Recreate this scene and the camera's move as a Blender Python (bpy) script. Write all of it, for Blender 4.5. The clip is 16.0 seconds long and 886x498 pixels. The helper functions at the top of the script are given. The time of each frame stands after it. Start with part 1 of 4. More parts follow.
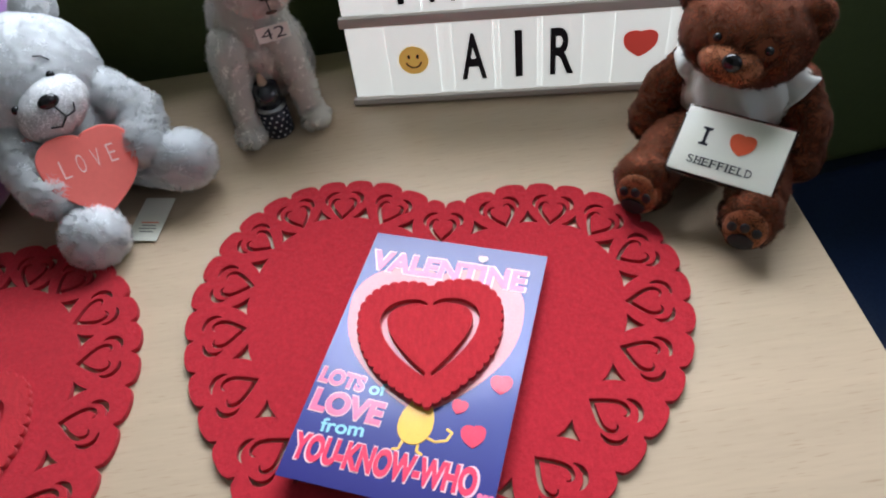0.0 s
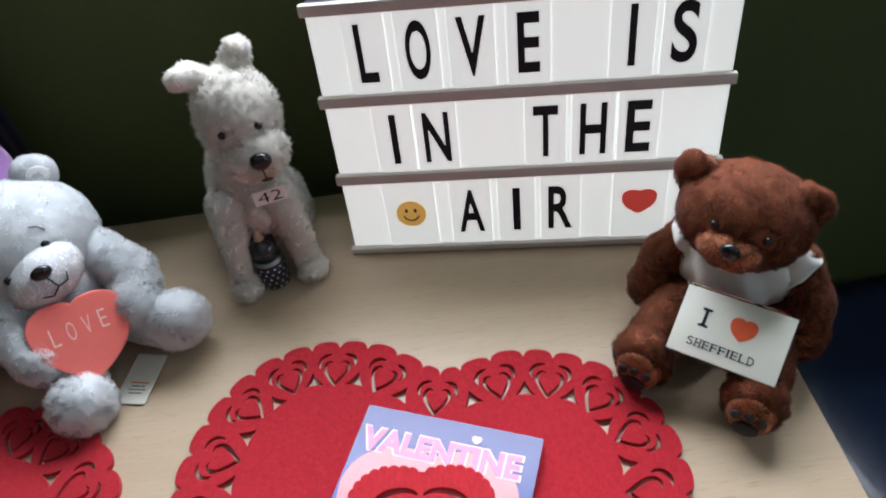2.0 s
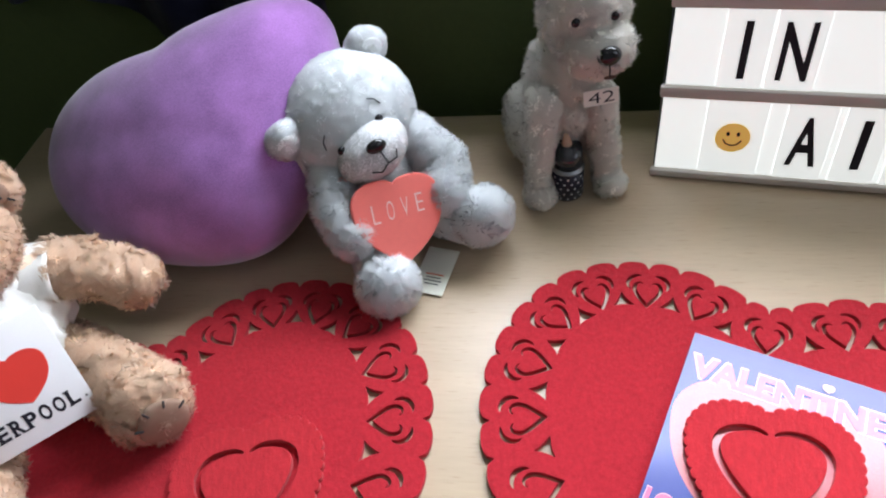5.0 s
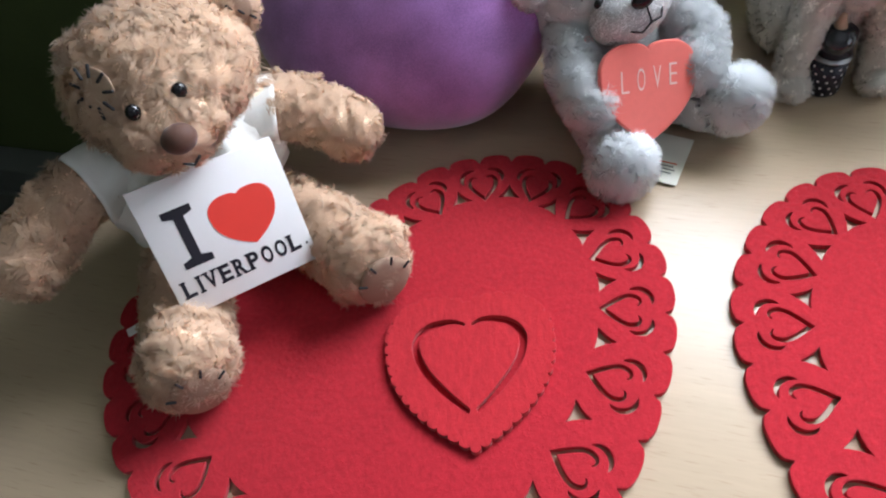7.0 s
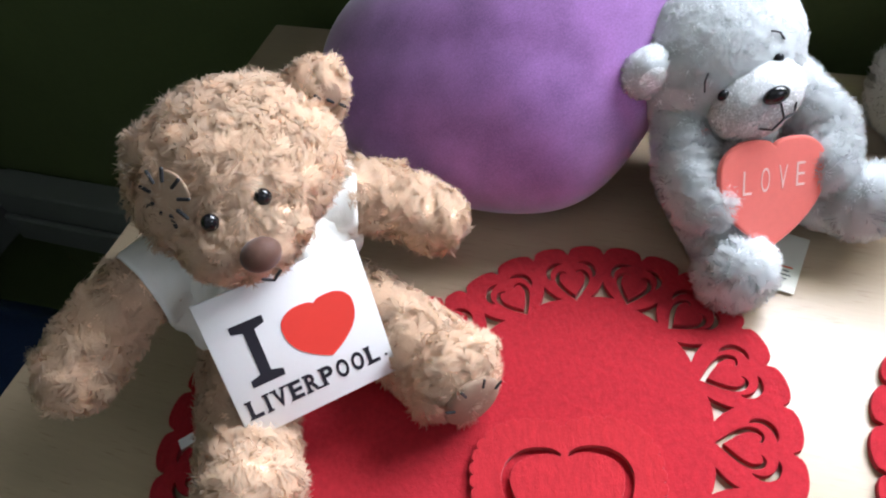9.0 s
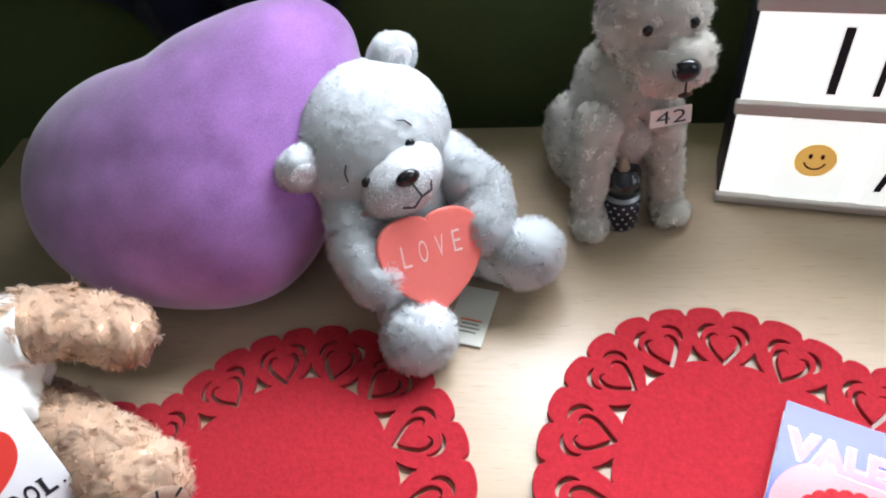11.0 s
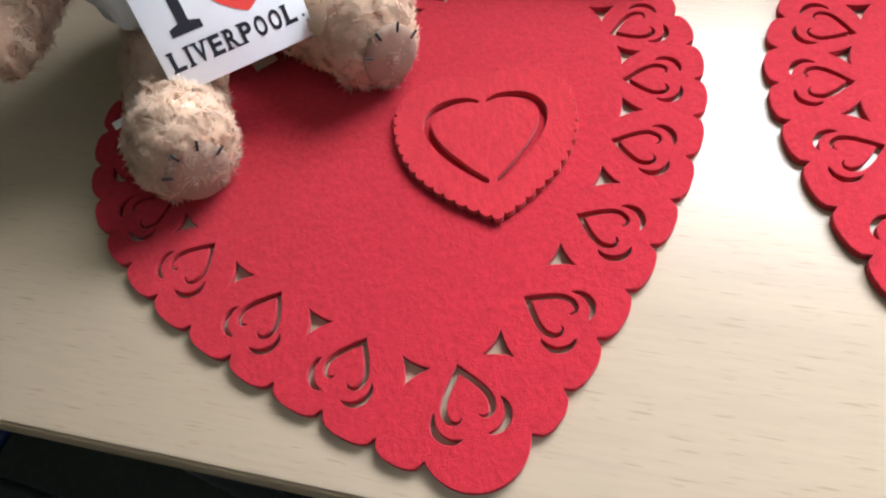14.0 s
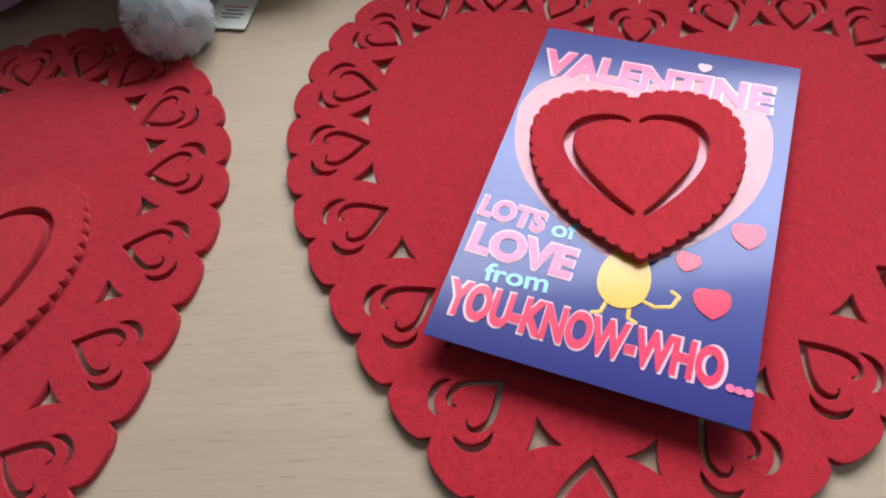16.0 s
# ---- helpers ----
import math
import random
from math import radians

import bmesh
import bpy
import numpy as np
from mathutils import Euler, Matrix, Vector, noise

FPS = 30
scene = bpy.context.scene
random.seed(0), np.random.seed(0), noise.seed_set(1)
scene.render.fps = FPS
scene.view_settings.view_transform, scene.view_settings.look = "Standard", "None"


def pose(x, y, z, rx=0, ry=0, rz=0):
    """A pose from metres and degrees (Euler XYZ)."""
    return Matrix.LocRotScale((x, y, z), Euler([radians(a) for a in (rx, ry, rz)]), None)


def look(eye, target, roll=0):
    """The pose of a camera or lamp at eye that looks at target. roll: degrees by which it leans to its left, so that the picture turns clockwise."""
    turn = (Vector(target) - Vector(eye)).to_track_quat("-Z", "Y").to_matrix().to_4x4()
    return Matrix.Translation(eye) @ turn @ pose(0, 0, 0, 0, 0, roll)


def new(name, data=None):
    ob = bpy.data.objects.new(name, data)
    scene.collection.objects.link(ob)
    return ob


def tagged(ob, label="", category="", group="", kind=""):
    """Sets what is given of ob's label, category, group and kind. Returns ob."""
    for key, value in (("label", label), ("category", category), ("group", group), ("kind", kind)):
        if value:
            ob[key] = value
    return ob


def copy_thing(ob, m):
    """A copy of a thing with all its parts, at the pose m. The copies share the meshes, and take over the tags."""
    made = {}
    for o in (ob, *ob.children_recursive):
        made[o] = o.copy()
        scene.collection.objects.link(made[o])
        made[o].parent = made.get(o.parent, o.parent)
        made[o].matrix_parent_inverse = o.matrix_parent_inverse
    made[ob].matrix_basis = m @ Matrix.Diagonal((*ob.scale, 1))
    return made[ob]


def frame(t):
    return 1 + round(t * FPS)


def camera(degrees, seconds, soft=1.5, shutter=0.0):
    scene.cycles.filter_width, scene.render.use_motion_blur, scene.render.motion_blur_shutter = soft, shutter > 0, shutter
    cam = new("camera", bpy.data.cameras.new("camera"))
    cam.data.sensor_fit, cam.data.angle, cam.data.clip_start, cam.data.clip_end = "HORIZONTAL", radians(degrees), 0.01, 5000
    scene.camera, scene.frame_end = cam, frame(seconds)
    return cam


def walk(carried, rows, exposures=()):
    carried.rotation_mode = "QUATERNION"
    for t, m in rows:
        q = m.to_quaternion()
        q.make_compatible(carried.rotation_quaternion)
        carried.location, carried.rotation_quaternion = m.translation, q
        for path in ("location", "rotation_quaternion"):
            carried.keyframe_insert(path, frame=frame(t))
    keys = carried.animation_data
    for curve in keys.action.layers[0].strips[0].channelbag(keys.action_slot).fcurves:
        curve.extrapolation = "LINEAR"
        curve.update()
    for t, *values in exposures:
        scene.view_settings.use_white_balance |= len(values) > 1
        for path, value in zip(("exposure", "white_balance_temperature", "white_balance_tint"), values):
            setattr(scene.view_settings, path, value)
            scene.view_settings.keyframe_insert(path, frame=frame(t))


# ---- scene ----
cam = camera(66.0, 16.0, 2.1)
PATH = [
    (0, (0.114, 0.112, 0.374), (-0.141, 1.353, -1.173), -8.9),
    (0.5, (0.116, 0.122, 0.373), (-0.142, 1.34, -1.193), -9.6),
    (1, (0.116, 0.147, 0.39), (-0.177, 1.432, -1.114), -9.8),
    (1.5, (0.12, 0.163, 0.403), (-0.16, 1.497, -1.06), -8.8),
    (2, (0.125, 0.176, 0.415), (-0.165, 1.552, -1.007), -8.7),
    (2.5, (0.114, 0.19, 0.422), (-0.197, 1.584, -0.978), -8.5),
    (3, (0.088, 0.186, 0.416), (-0.298, 1.546, -0.999), -9.5),
    (3.5, (0.059, 0.172, 0.415), (-0.4, 1.52, -0.989), -10.2),
    (4, (0.035, 0.163, 0.407), (-0.494, 1.475, -1.007), -10.9),
    (4.2, (0.022, 0.159, 0.404), (-0.523, 1.45, -1.023), -10.9),
    (6.3, (-0.097, 0.119, 0.358), (-0.737, 1.192, -1.204), -10.7),
    (6.5, (-0.108, 0.113, 0.353), (-0.779, 1.16, -1.214), -11.4),
    (7, (-0.134, 0.104, 0.345), (-0.836, 1.098, -1.243), -11.8),
    (7.5, (-0.154, 0.1, 0.339), (-0.88, 1.05, -1.264), -12.1),
    (8, (-0.175, 0.093, 0.339), (-0.94, 1.024, -1.258), -12.1),
    (8.5, (-0.195, 0.112, 0.344), (-0.971, 1.051, -1.242), -12.1),
    (9, (-0.203, 0.145, 0.346), (-0.951, 1.151, -1.212), -10.6),
    (9.5, (-0.178, 0.178, 0.357), (-0.873, 1.252, -1.181), -10.0),
    (10, (-0.148, 0.203, 0.365), (-0.777, 1.339, -1.156), -9.2),
    (10.2, (-0.133, 0.21, 0.367), (-0.744, 1.372, -1.142), -9.1),
    (12.3, (-0.038, 0.161, 0.335), (-0.542, 1.272, -1.25), -12.4),
    (12.5, (-0.052, 0.144, 0.323), (-0.551, 1.228, -1.282), -12.0),
    (13, (-0.103, 0.109, 0.309), (-0.639, 1.072, -1.36), -12.3),
    (13.5, (-0.139, 0.067, 0.294), (-0.752, 0.932, -1.402), -14.4),
    (14, (-0.133, 0.047, 0.281), (-0.739, 0.889, -1.429), -14.3),
    (14.5, (-0.098, 0.058, 0.276), (-0.675, 0.934, -1.427), -14.5),
    (15, (-0.055, 0.078, 0.271), (-0.592, 0.995, -1.423), -14.4),
    (15.5, (-0.01, 0.107, 0.263), (-0.448, 1.065, -1.437), -12.7),
    (16, (0.027, 0.14, 0.258), (-0.331, 1.119, -1.449), -11.7),
]
walk(cam, [(t, look(eye, target, roll)) for t, eye, target, roll in PATH], [(0, -0.85), (1, -0.75), (2.6, -0.85), (3.1, -0.9), (3.5, -0.6), (4.2, -0.5), (6.5, -0.4), (8.5, -0.3), (9.0, -0.08), (9.5, -0.1), (10.2, -0.05), (12.5, -0.45), (13.3, -0.3), (14.0, -0.1), (14.6, -0.25), (15.3, -0.85), (16, -1.0)])

# ---- world and light ----
world = bpy.data.worlds.new("sky")
scene.world = world
world.use_nodes = True
nt = world.node_tree
sky = nt.nodes.new("ShaderNodeTexSky")
sky.sky_type = "NISHITA"
sky.sun_disc = False
sky.sun_elevation, sky.sun_rotation = radians(35), radians(20)
nt.nodes["Background"].inputs["Strength"].default_value = 0.06
nt.links.new(sky.outputs[0], nt.nodes["Background"].inputs["Color"])

TURN_T = 11.0                       # turn of the table and the wall behind it
TC = Vector((-0.143, 0.360, 0.0))   # middle of the table top
TW, TD = 0.905, 0.545
ROOM = Matrix.Translation(TC) @ Matrix.Rotation(radians(TURN_T), 4, "Z")
WALL_Y = TD / 2 + 0.035             # inner face of the window wall, in the room's frame
FLOOR_Z = -0.72


def area(name, m, sx, sy, watts, colour):
    d = bpy.data.lights.new(name, "AREA")
    d.shape, d.size, d.size_y, d.energy, d.color = "RECTANGLE", sx, sy, watts, colour
    ob = new(name, d)
    ob.matrix_world = m
    return ob


WIN = (-0.06, 0.80, 0.29, 1.02)     # window opening: x0, x1, z0, z1 in the room's frame
wx, wz = (WIN[0] + WIN[1]) / 2, (WIN[2] + WIN[3]) / 2
area("window_daylight", ROOM @ look((wx, WALL_Y + 0.150, wz), (wx, WALL_Y - 1, wz)), WIN[1] - WIN[0], WIN[3] - WIN[2], 65, (0.81, 0.865, 1.0))
RX0, RX1, RY0, RZ1 = -1.12, 1.9, -2.2, 1.95          # inside of the room, in its own frame
FILL_GAP = (-1.2, -0.2, 0.45, 1.55)     # opening made for the fill lamp in the east wall: y0, y1, z0, z1
fill_y, fill_z = (FILL_GAP[0] + FILL_GAP[1]) / 2, (FILL_GAP[2] + FILL_GAP[3]) / 2
# added fill lamp that brightens the toys' fronts; no real window known there
area("side_fill_light", ROOM @ look((RX1 + 0.06, fill_y, fill_z), (0, fill_y + 0.4, 0.2)), FILL_GAP[1] - FILL_GAP[0], FILL_GAP[3] - FILL_GAP[2], 9.0, (0.81, 0.865, 1.0))

# ---- materials ----
def material(name, colour, rough=0.8, metal=0.0, var=0.12, scale=60.0, fine=900.0, bump=0.25, dist=0.0006, sheen=0.0, spec=0.5, coat=0.0, stretch=(1, 1, 1), island=0.0, coords="Object"):
    m = bpy.data.materials.new(name)
    m.use_nodes = True
    t = m.node_tree
    b = t.nodes["Principled BSDF"]
    b.inputs["Roughness"].default_value, b.inputs["Metallic"].default_value = rough, metal
    b.inputs["Specular IOR Level"].default_value = spec
    b.inputs["Sheen Weight"].default_value = sheen
    b.inputs["Coat Weight"].default_value, b.inputs["Coat Roughness"].default_value = coat, 0.13
    b.inputs["Coat IOR"].default_value = 1.45
    tc = t.nodes.new("ShaderNodeTexCoord")
    mp = t.nodes.new("ShaderNodeMapping")
    mp.inputs["Scale"].default_value = stretch
    t.links.new(tc.outputs[coords], mp.inputs["Vector"])
    n1, n2 = t.nodes.new("ShaderNodeTexNoise"), t.nodes.new("ShaderNodeTexNoise")
    n1.inputs["Scale"].default_value, n2.inputs["Scale"].default_value = scale, fine
    n1.inputs["Detail"].default_value = n2.inputs["Detail"].default_value = 4
    add = t.nodes.new("ShaderNodeMath")
    add.operation = "MULTIPLY_ADD"
    add.inputs[1].default_value = 0.6
    half = t.nodes.new("ShaderNodeMath")
    half.operation = "MULTIPLY"
    half.inputs[1].default_value = 0.4
    for n in (n1, n2):
        t.links.new(mp.outputs[0], n.inputs["Vector"])
    t.links.new(n2.outputs["Fac"], half.inputs[0])
    t.links.new(n1.outputs["Fac"], add.inputs[0])
    t.links.new(half.outputs[0], add.inputs[2])
    mix = t.nodes.new("ShaderNodeMix")
    mix.data_type = "RGBA"
    lo, hi = [c * (1 - 2.2 * var) for c in colour], [min(1.0, c * (1 + 2.2 * var)) for c in colour]
    mix.inputs["A"].default_value, mix.inputs["B"].default_value = (*lo, 1), (*hi, 1)
    fac = add.outputs[0]
    if island:
        g = t.nodes.new("ShaderNodeNewGeometry")
        mi = t.nodes.new("ShaderNodeMix")
        mi.data_type = "FLOAT"
        mi.inputs["Factor"].default_value = island
        t.links.new(add.outputs[0], mi.inputs["A"])
        t.links.new(g.outputs["Random Per Island"], mi.inputs["B"])
        fac = mi.outputs["Result"]
    t.links.new(fac, mix.inputs["Factor"])
    t.links.new(mix.outputs["Result"], b.inputs["Base Color"])
    if bump:
        bp = t.nodes.new("ShaderNodeBump")
        bp.inputs["Strength"].default_value, bp.inputs["Distance"].default_value = bump, dist
        t.links.new(add.outputs[0], bp.inputs["Height"])
        t.links.new(bp.outputs[0], b.inputs["Normal"])
    return m


def glow(name, colour, strength):
    m = material(name, colour, 0.35, var=0.01, bump=0.0)
    b = m.node_tree.nodes["Principled BSDF"]
    b.inputs["Emission Color"].default_value = (*colour, 1)
    b.inputs["Emission Strength"].default_value = strength
    return m


def wood():
    """Pale beech: long soft bands and short dark flecks along the table."""
    m = material("beech_laminate", (0.47, 0.362, 0.248), 0.34, var=0.09, scale=3.0, fine=30.0, bump=0.03, dist=0.0003, stretch=(1.2, 14, 14), spec=0.5)
    t = m.node_tree
    b = t.nodes["Principled BSDF"]
    tc = t.nodes.new("ShaderNodeTexCoord")
    mp = t.nodes.new("ShaderNodeMapping")
    mp.inputs["Scale"].default_value = (60, 900, 60)
    t.links.new(tc.outputs["Object"], mp.inputs["Vector"])
    n = t.nodes.new("ShaderNodeTexNoise")
    n.inputs["Scale"].default_value = 1.0
    n.inputs["Detail"].default_value = 1.0
    t.links.new(mp.outputs[0], n.inputs["Vector"])
    r = t.nodes.new("ShaderNodeMapRange")
    r.inputs["From Min"].default_value, r.inputs["From Max"].default_value = 0.64, 0.76
    t.links.new(n.outputs["Fac"], r.inputs["Value"])
    mx = t.nodes.new("ShaderNodeMix")
    mx.data_type = "RGBA"
    mx.inputs["B"].default_value = (0.36, 0.25, 0.16, 1)
    old = b.inputs["Base Color"].links[0].from_socket
    k = t.nodes.new("ShaderNodeMath")
    k.operation = "MULTIPLY"
    k.inputs[1].default_value = 0.85
    t.links.new(r.outputs["Result"], k.inputs[0])
    t.links.new(k.outputs[0], mx.inputs["Factor"])
    t.links.new(old, mx.inputs["A"])
    t.links.new(mx.outputs["Result"], b.inputs["Base Color"])
    return m


M_WOOD = wood()
M_EDGE = material("beech_edging", (0.50, 0.36, 0.22), 0.5, var=0.08, scale=30, bump=0.05)
M_FELT = material("red_felt", (0.40, 0.019, 0.029), 0.95, var=0.24, scale=380, fine=1900, bump=1.0, dist=0.0010, sheen=0.12, spec=0.08, stretch=(1, 0.75, 1))
M_FELT2 = material("red_felt_soft", (0.43, 0.022, 0.030), 0.95, var=0.24, scale=380, fine=1900, bump=1.0, dist=0.0010, sheen=0.15, spec=0.08, stretch=(1, 0.4, 1))
M_WALL = material("olive_green_wall_paint", (0.070, 0.095, 0.026), 0.8, var=0.12, scale=8, fine=200, bump=0.08)
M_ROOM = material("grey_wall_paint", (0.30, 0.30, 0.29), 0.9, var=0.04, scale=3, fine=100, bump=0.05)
M_CEIL = material("white_ceiling_paint", (0.70, 0.70, 0.68), 0.9, var=0.03, scale=3, fine=100, bump=0.05)
M_CARPET = material("dark_carpet", (0.035, 0.037, 0.028), 1.0, var=0.3, scale=90, fine=700, bump=0.8, dist=0.002)
M_TRUNK = material("grey_painted_wood", (0.15, 0.165, 0.15), 0.55, var=0.08, scale=20, bump=0.05)
M_NAVY = material("navy_fabric", (0.008, 0.012, 0.045), 0.75, var=0.25, scale=50, fine=800, bump=0.6, dist=0.0008, sheen=0.2)
M_NAVYP = material("navy_plastic", (0.010, 0.021, 0.056), 0.25, var=0.2, scale=300, fine=900, bump=0.5, dist=0.0006)
M_STEEL = material("grey_steel", (0.35, 0.36, 0.37), 0.35, metal=1.0, var=0.05, bump=0.02)
M_WHITEP = material("white_plastic", (0.78, 0.77, 0.74), 0.4, var=0.02, bump=0.02)
M_PANEL = glow("lit_white_acrylic", (0.90, 0.94, 0.93), 0.98)
M_TILE = glow("lit_clear_letter_tile", (0.88, 0.92, 0.91), 0.94)
M_LITRED = glow("backlit_red_print", (0.80, 0.09, 0.07), 0.45)
M_LITYEL = glow("backlit_yellow_print", (0.85, 0.50, 0.12), 0.50)
M_CASE = material("dark_navy_plastic", (0.014, 0.016, 0.032), 0.4, var=0.08, bump=0.05)
M_RAIL = material("pale_rail_plastic", (0.60, 0.55, 0.51), 0.45, var=0.03, bump=0.02)
M_INK = material("black_letter_print", (0.020, 0.019, 0.026), 0.6, var=0.1, bump=0.0, spec=0.2)
M_REDPR = material("red_print", (0.78, 0.05, 0.035), 0.45, var=0.04, bump=0.0)
M_ORPR = material("orange_red_print", (0.72, 0.10, 0.03), 0.45, var=0.06, bump=0.0)
M_PAPER = material("white_card", (0.80, 0.80, 0.80), 0.5, var=0.02, bump=0.03)
M_TAG = material("cream_paper_tag", (0.86, 0.80, 0.72), 0.7, var=0.03, bump=0.05)
M_CREAM = material("cream_card", (0.70, 0.70, 0.60), 0.4, var=0.03, bump=0.02)
M_CARDIN = material("card_inside", (0.75, 0.75, 0.73), 0.6, var=0.02, bump=0.02)
M_PINK = material("pink_print", (0.80, 0.17, 0.30), 0.45, var=0.12, scale=200, bump=0.0, coat=0.6, spec=0.1)
M_PINKRED = material("pink_red_print", (0.72, 0.05, 0.11), 0.45, var=0.15, scale=120, bump=0.0, coat=0.6, spec=0.1)
M_PALEP = material("pale_pink_print", (0.80, 0.50, 0.55), 0.45, var=0.05, bump=0.0, coat=0.6, spec=0.1)
M_BALLOON = material("rose_balloon_print", (0.66, 0.22, 0.24), 0.45, var=0.14, scale=28, bump=0.0, coat=0.6, spec=0.1)
M_CYAN = material("pale_blue_print", (0.28, 0.58, 0.68), 0.45, var=0.05, bump=0.0, coat=0.6, spec=0.1)
M_CATY = material("golden_yellow_print", (0.82, 0.48, 0.09), 0.45, var=0.1, bump=0.0, coat=0.6, spec=0.1)
M_GLASSD = material("dark_clear_plastic", (0.02, 0.02, 0.025), 0.12, var=0.1, bump=0.0, coat=0.5)
M_STITCH = material("pale_pink_stitching", (0.82, 0.55, 0.50), 0.8, var=0.05, bump=0.0)
M_DOTW = material("white_dot_print", (0.72, 0.72, 0.74), 0.4, var=0.02, bump=0.0)
M_NAVYPOT = material("black_pot_print", (0.010, 0.010, 0.022), 0.4, var=0.1, bump=0.0)
M_COTTON = material("white_cotton", (0.74, 0.745, 0.70), 0.95, var=0.05, scale=40, fine=1500, bump=0.5, dist=0.0005, sheen=0.2)
M_VELVET = material("purple_velour", (0.34, 0.155, 0.42), 0.9, var=0.42, scale=30, fine=900, bump=0.35, dist=0.0006, sheen=0.6, spec=0.1)
M_CORAL = material("coral_felt", (0.78, 0.16, 0.13), 0.9, var=0.05, scale=200, fine=1500, bump=0.4, dist=0.0004, sheen=0.2)
M_NOSEB = material("brown_velour_nose", (0.085, 0.033, 0.018), 0.7, var=0.15, scale=300, bump=0.3, sheen=0.2)
M_EYE = material("black_bead", (0.006, 0.006, 0.007), 0.12, var=0.1, bump=0.0)
M_BLACKTH = material("black_thread", (0.010, 0.010, 0.012), 0.7, var=0.1, scale=900, bump=0.3)
M_PATCH = material("beige_suede", (0.47, 0.33, 0.23), 0.9, var=0.12, scale=150, fine=1500, bump=0.5, dist=0.0005)
M_SUEDE = material("grey_brown_suede", (0.30, 0.20, 0.14), 0.9, var=0.1, scale=150, fine=1500, bump=0.4, dist=0.0004)


STRANDS = {}


def fur_material(name, colour, var=0.16, island=0.6, sheen=0.1, clear=0.5):
    m = material(name, colour, 0.75, var=var, scale=70, fine=500, bump=0.0, sheen=sheen, spec=0.2, island=island)
    b = m.node_tree.nodes["Principled BSDF"]
    b.inputs["Sheen Roughness"].default_value = 0.5
    # the strands are thin: they glow through and let light in between the hairs
    m2 = m.copy()
    m2.name = name + "_strands"
    t = m2.node_tree
    b = t.nodes["Principled BSDF"]
    thin, both = t.nodes.new("ShaderNodeBsdfTranslucent"), t.nodes.new("ShaderNodeMixShader")
    gap, loose = t.nodes.new("ShaderNodeBsdfTransparent"), t.nodes.new("ShaderNodeMixShader")
    both.inputs[0].default_value, loose.inputs[0].default_value = 0.46, clear
    t.links.new(b.inputs["Base Color"].links[0].from_socket, thin.inputs["Color"])
    t.links.new(b.outputs[0], both.inputs[1])
    t.links.new(thin.outputs[0], both.inputs[2])
    t.links.new(both.outputs[0], loose.inputs[1])
    t.links.new(gap.outputs[0], loose.inputs[2])
    t.links.new(loose.outputs[0], t.nodes["Material Output"].inputs["Surface"])
    STRANDS[name] = m2
    return m


M_FURBEIGE = fur_material("honey_beige_fur", (0.93, 0.69, 0.52), 0.08, island=0.3, sheen=0.15, clear=0.42)
M_FURGREY = fur_material("pale_grey_fur", (0.92, 0.95, 0.955), 0.03, island=0.2, clear=0.48)
M_FURBROWN = fur_material("chestnut_fur", (0.27, 0.085, 0.038), 0.16, sheen=0.15)
M_FURDOG = fur_material("off_white_fur", (0.97, 0.94, 0.88), 0.02, island=0.15, clear=0.40)
M_FURPALE = fur_material("tan_muzzle_fur", (0.44, 0.17, 0.08), 0.12, sheen=0.15)
M_FURWHITE = fur_material("white_muzzle_fur", (0.86, 0.87, 0.87), 0.02)


# ---- mesh helpers ----
def part(name, bm, mat, parent=None, label="", m=None, smooth=True):
    me = bm if isinstance(bm, bpy.types.Mesh) else bpy.data.meshes.new(name)
    if me is not bm:
        bm.normal_update()
        bm.to_mesh(me)
        bm.free()
    me.name = name
    me.materials.clear()
    me.materials.append(mat)
    me.polygons.foreach_set("use_smooth", [smooth] * len(me.polygons))
    if smooth and len(me.polygons) <= 110:
        me.set_sharp_from_angle(angle=radians(28))
    if "skin_faces" in me:
        me.materials.append(STRANDS[mat.name])
        me.polygons.foreach_set("material_index", [int(i >= me["skin_faces"]) for i in range(len(me.polygons))])
    ob = new(name, me)
    if parent:
        ob.parent = parent
    if m is not None:
        ob.matrix_basis = m
    if label:
        tagged(ob, label)
    return ob


def thing(name, m, label, category, group="", kind=""):
    ob = new(name)
    ob.empty_display_size = 0.01
    ob.matrix_basis = m
    return tagged(ob, label, category, group, kind)


def box_bm(sx, sy, sz, centre=(0, 0, 0), bevel=0.0, seg=2):
    bm = bmesh.new()
    bmesh.ops.create_cube(bm, size=1.0, matrix=Matrix.Translation(centre) @ Matrix.Diagonal((sx, sy, sz, 1)))
    if bevel:
        bmesh.ops.bevel(bm, geom=bm.edges[:], offset=bevel, segments=seg, affect="EDGES", profile=0.5)
    return bm


def cyl_bm(r, h, seg=24, r2=None, bevel=0.0, z0=0.0):
    bm = bmesh.new()
    bmesh.ops.create_cone(bm, cap_ends=True, segments=seg, radius1=r, radius2=r if r2 is None else r2, depth=h, matrix=Matrix.Translation((0, 0, z0 + h / 2)))
    if bevel:
        bmesh.ops.bevel(bm, geom=[e for e in bm.edges if len(e.link_faces) == 2 and e.calc_face_angle() > 0.6], offset=bevel, segments=2, affect="EDGES")
    return bm


def bez(p0, c0, c1, p1, n):
    out = []
    for i in range(n):
        t = i / n
        s = 1 - t
        out.append(tuple(s ** 3 * a + 3 * s * s * t * b + 3 * s * t * t * c + t ** 3 * d for a, b, c, d in zip(p0, c0, c1, p1)))
    return out


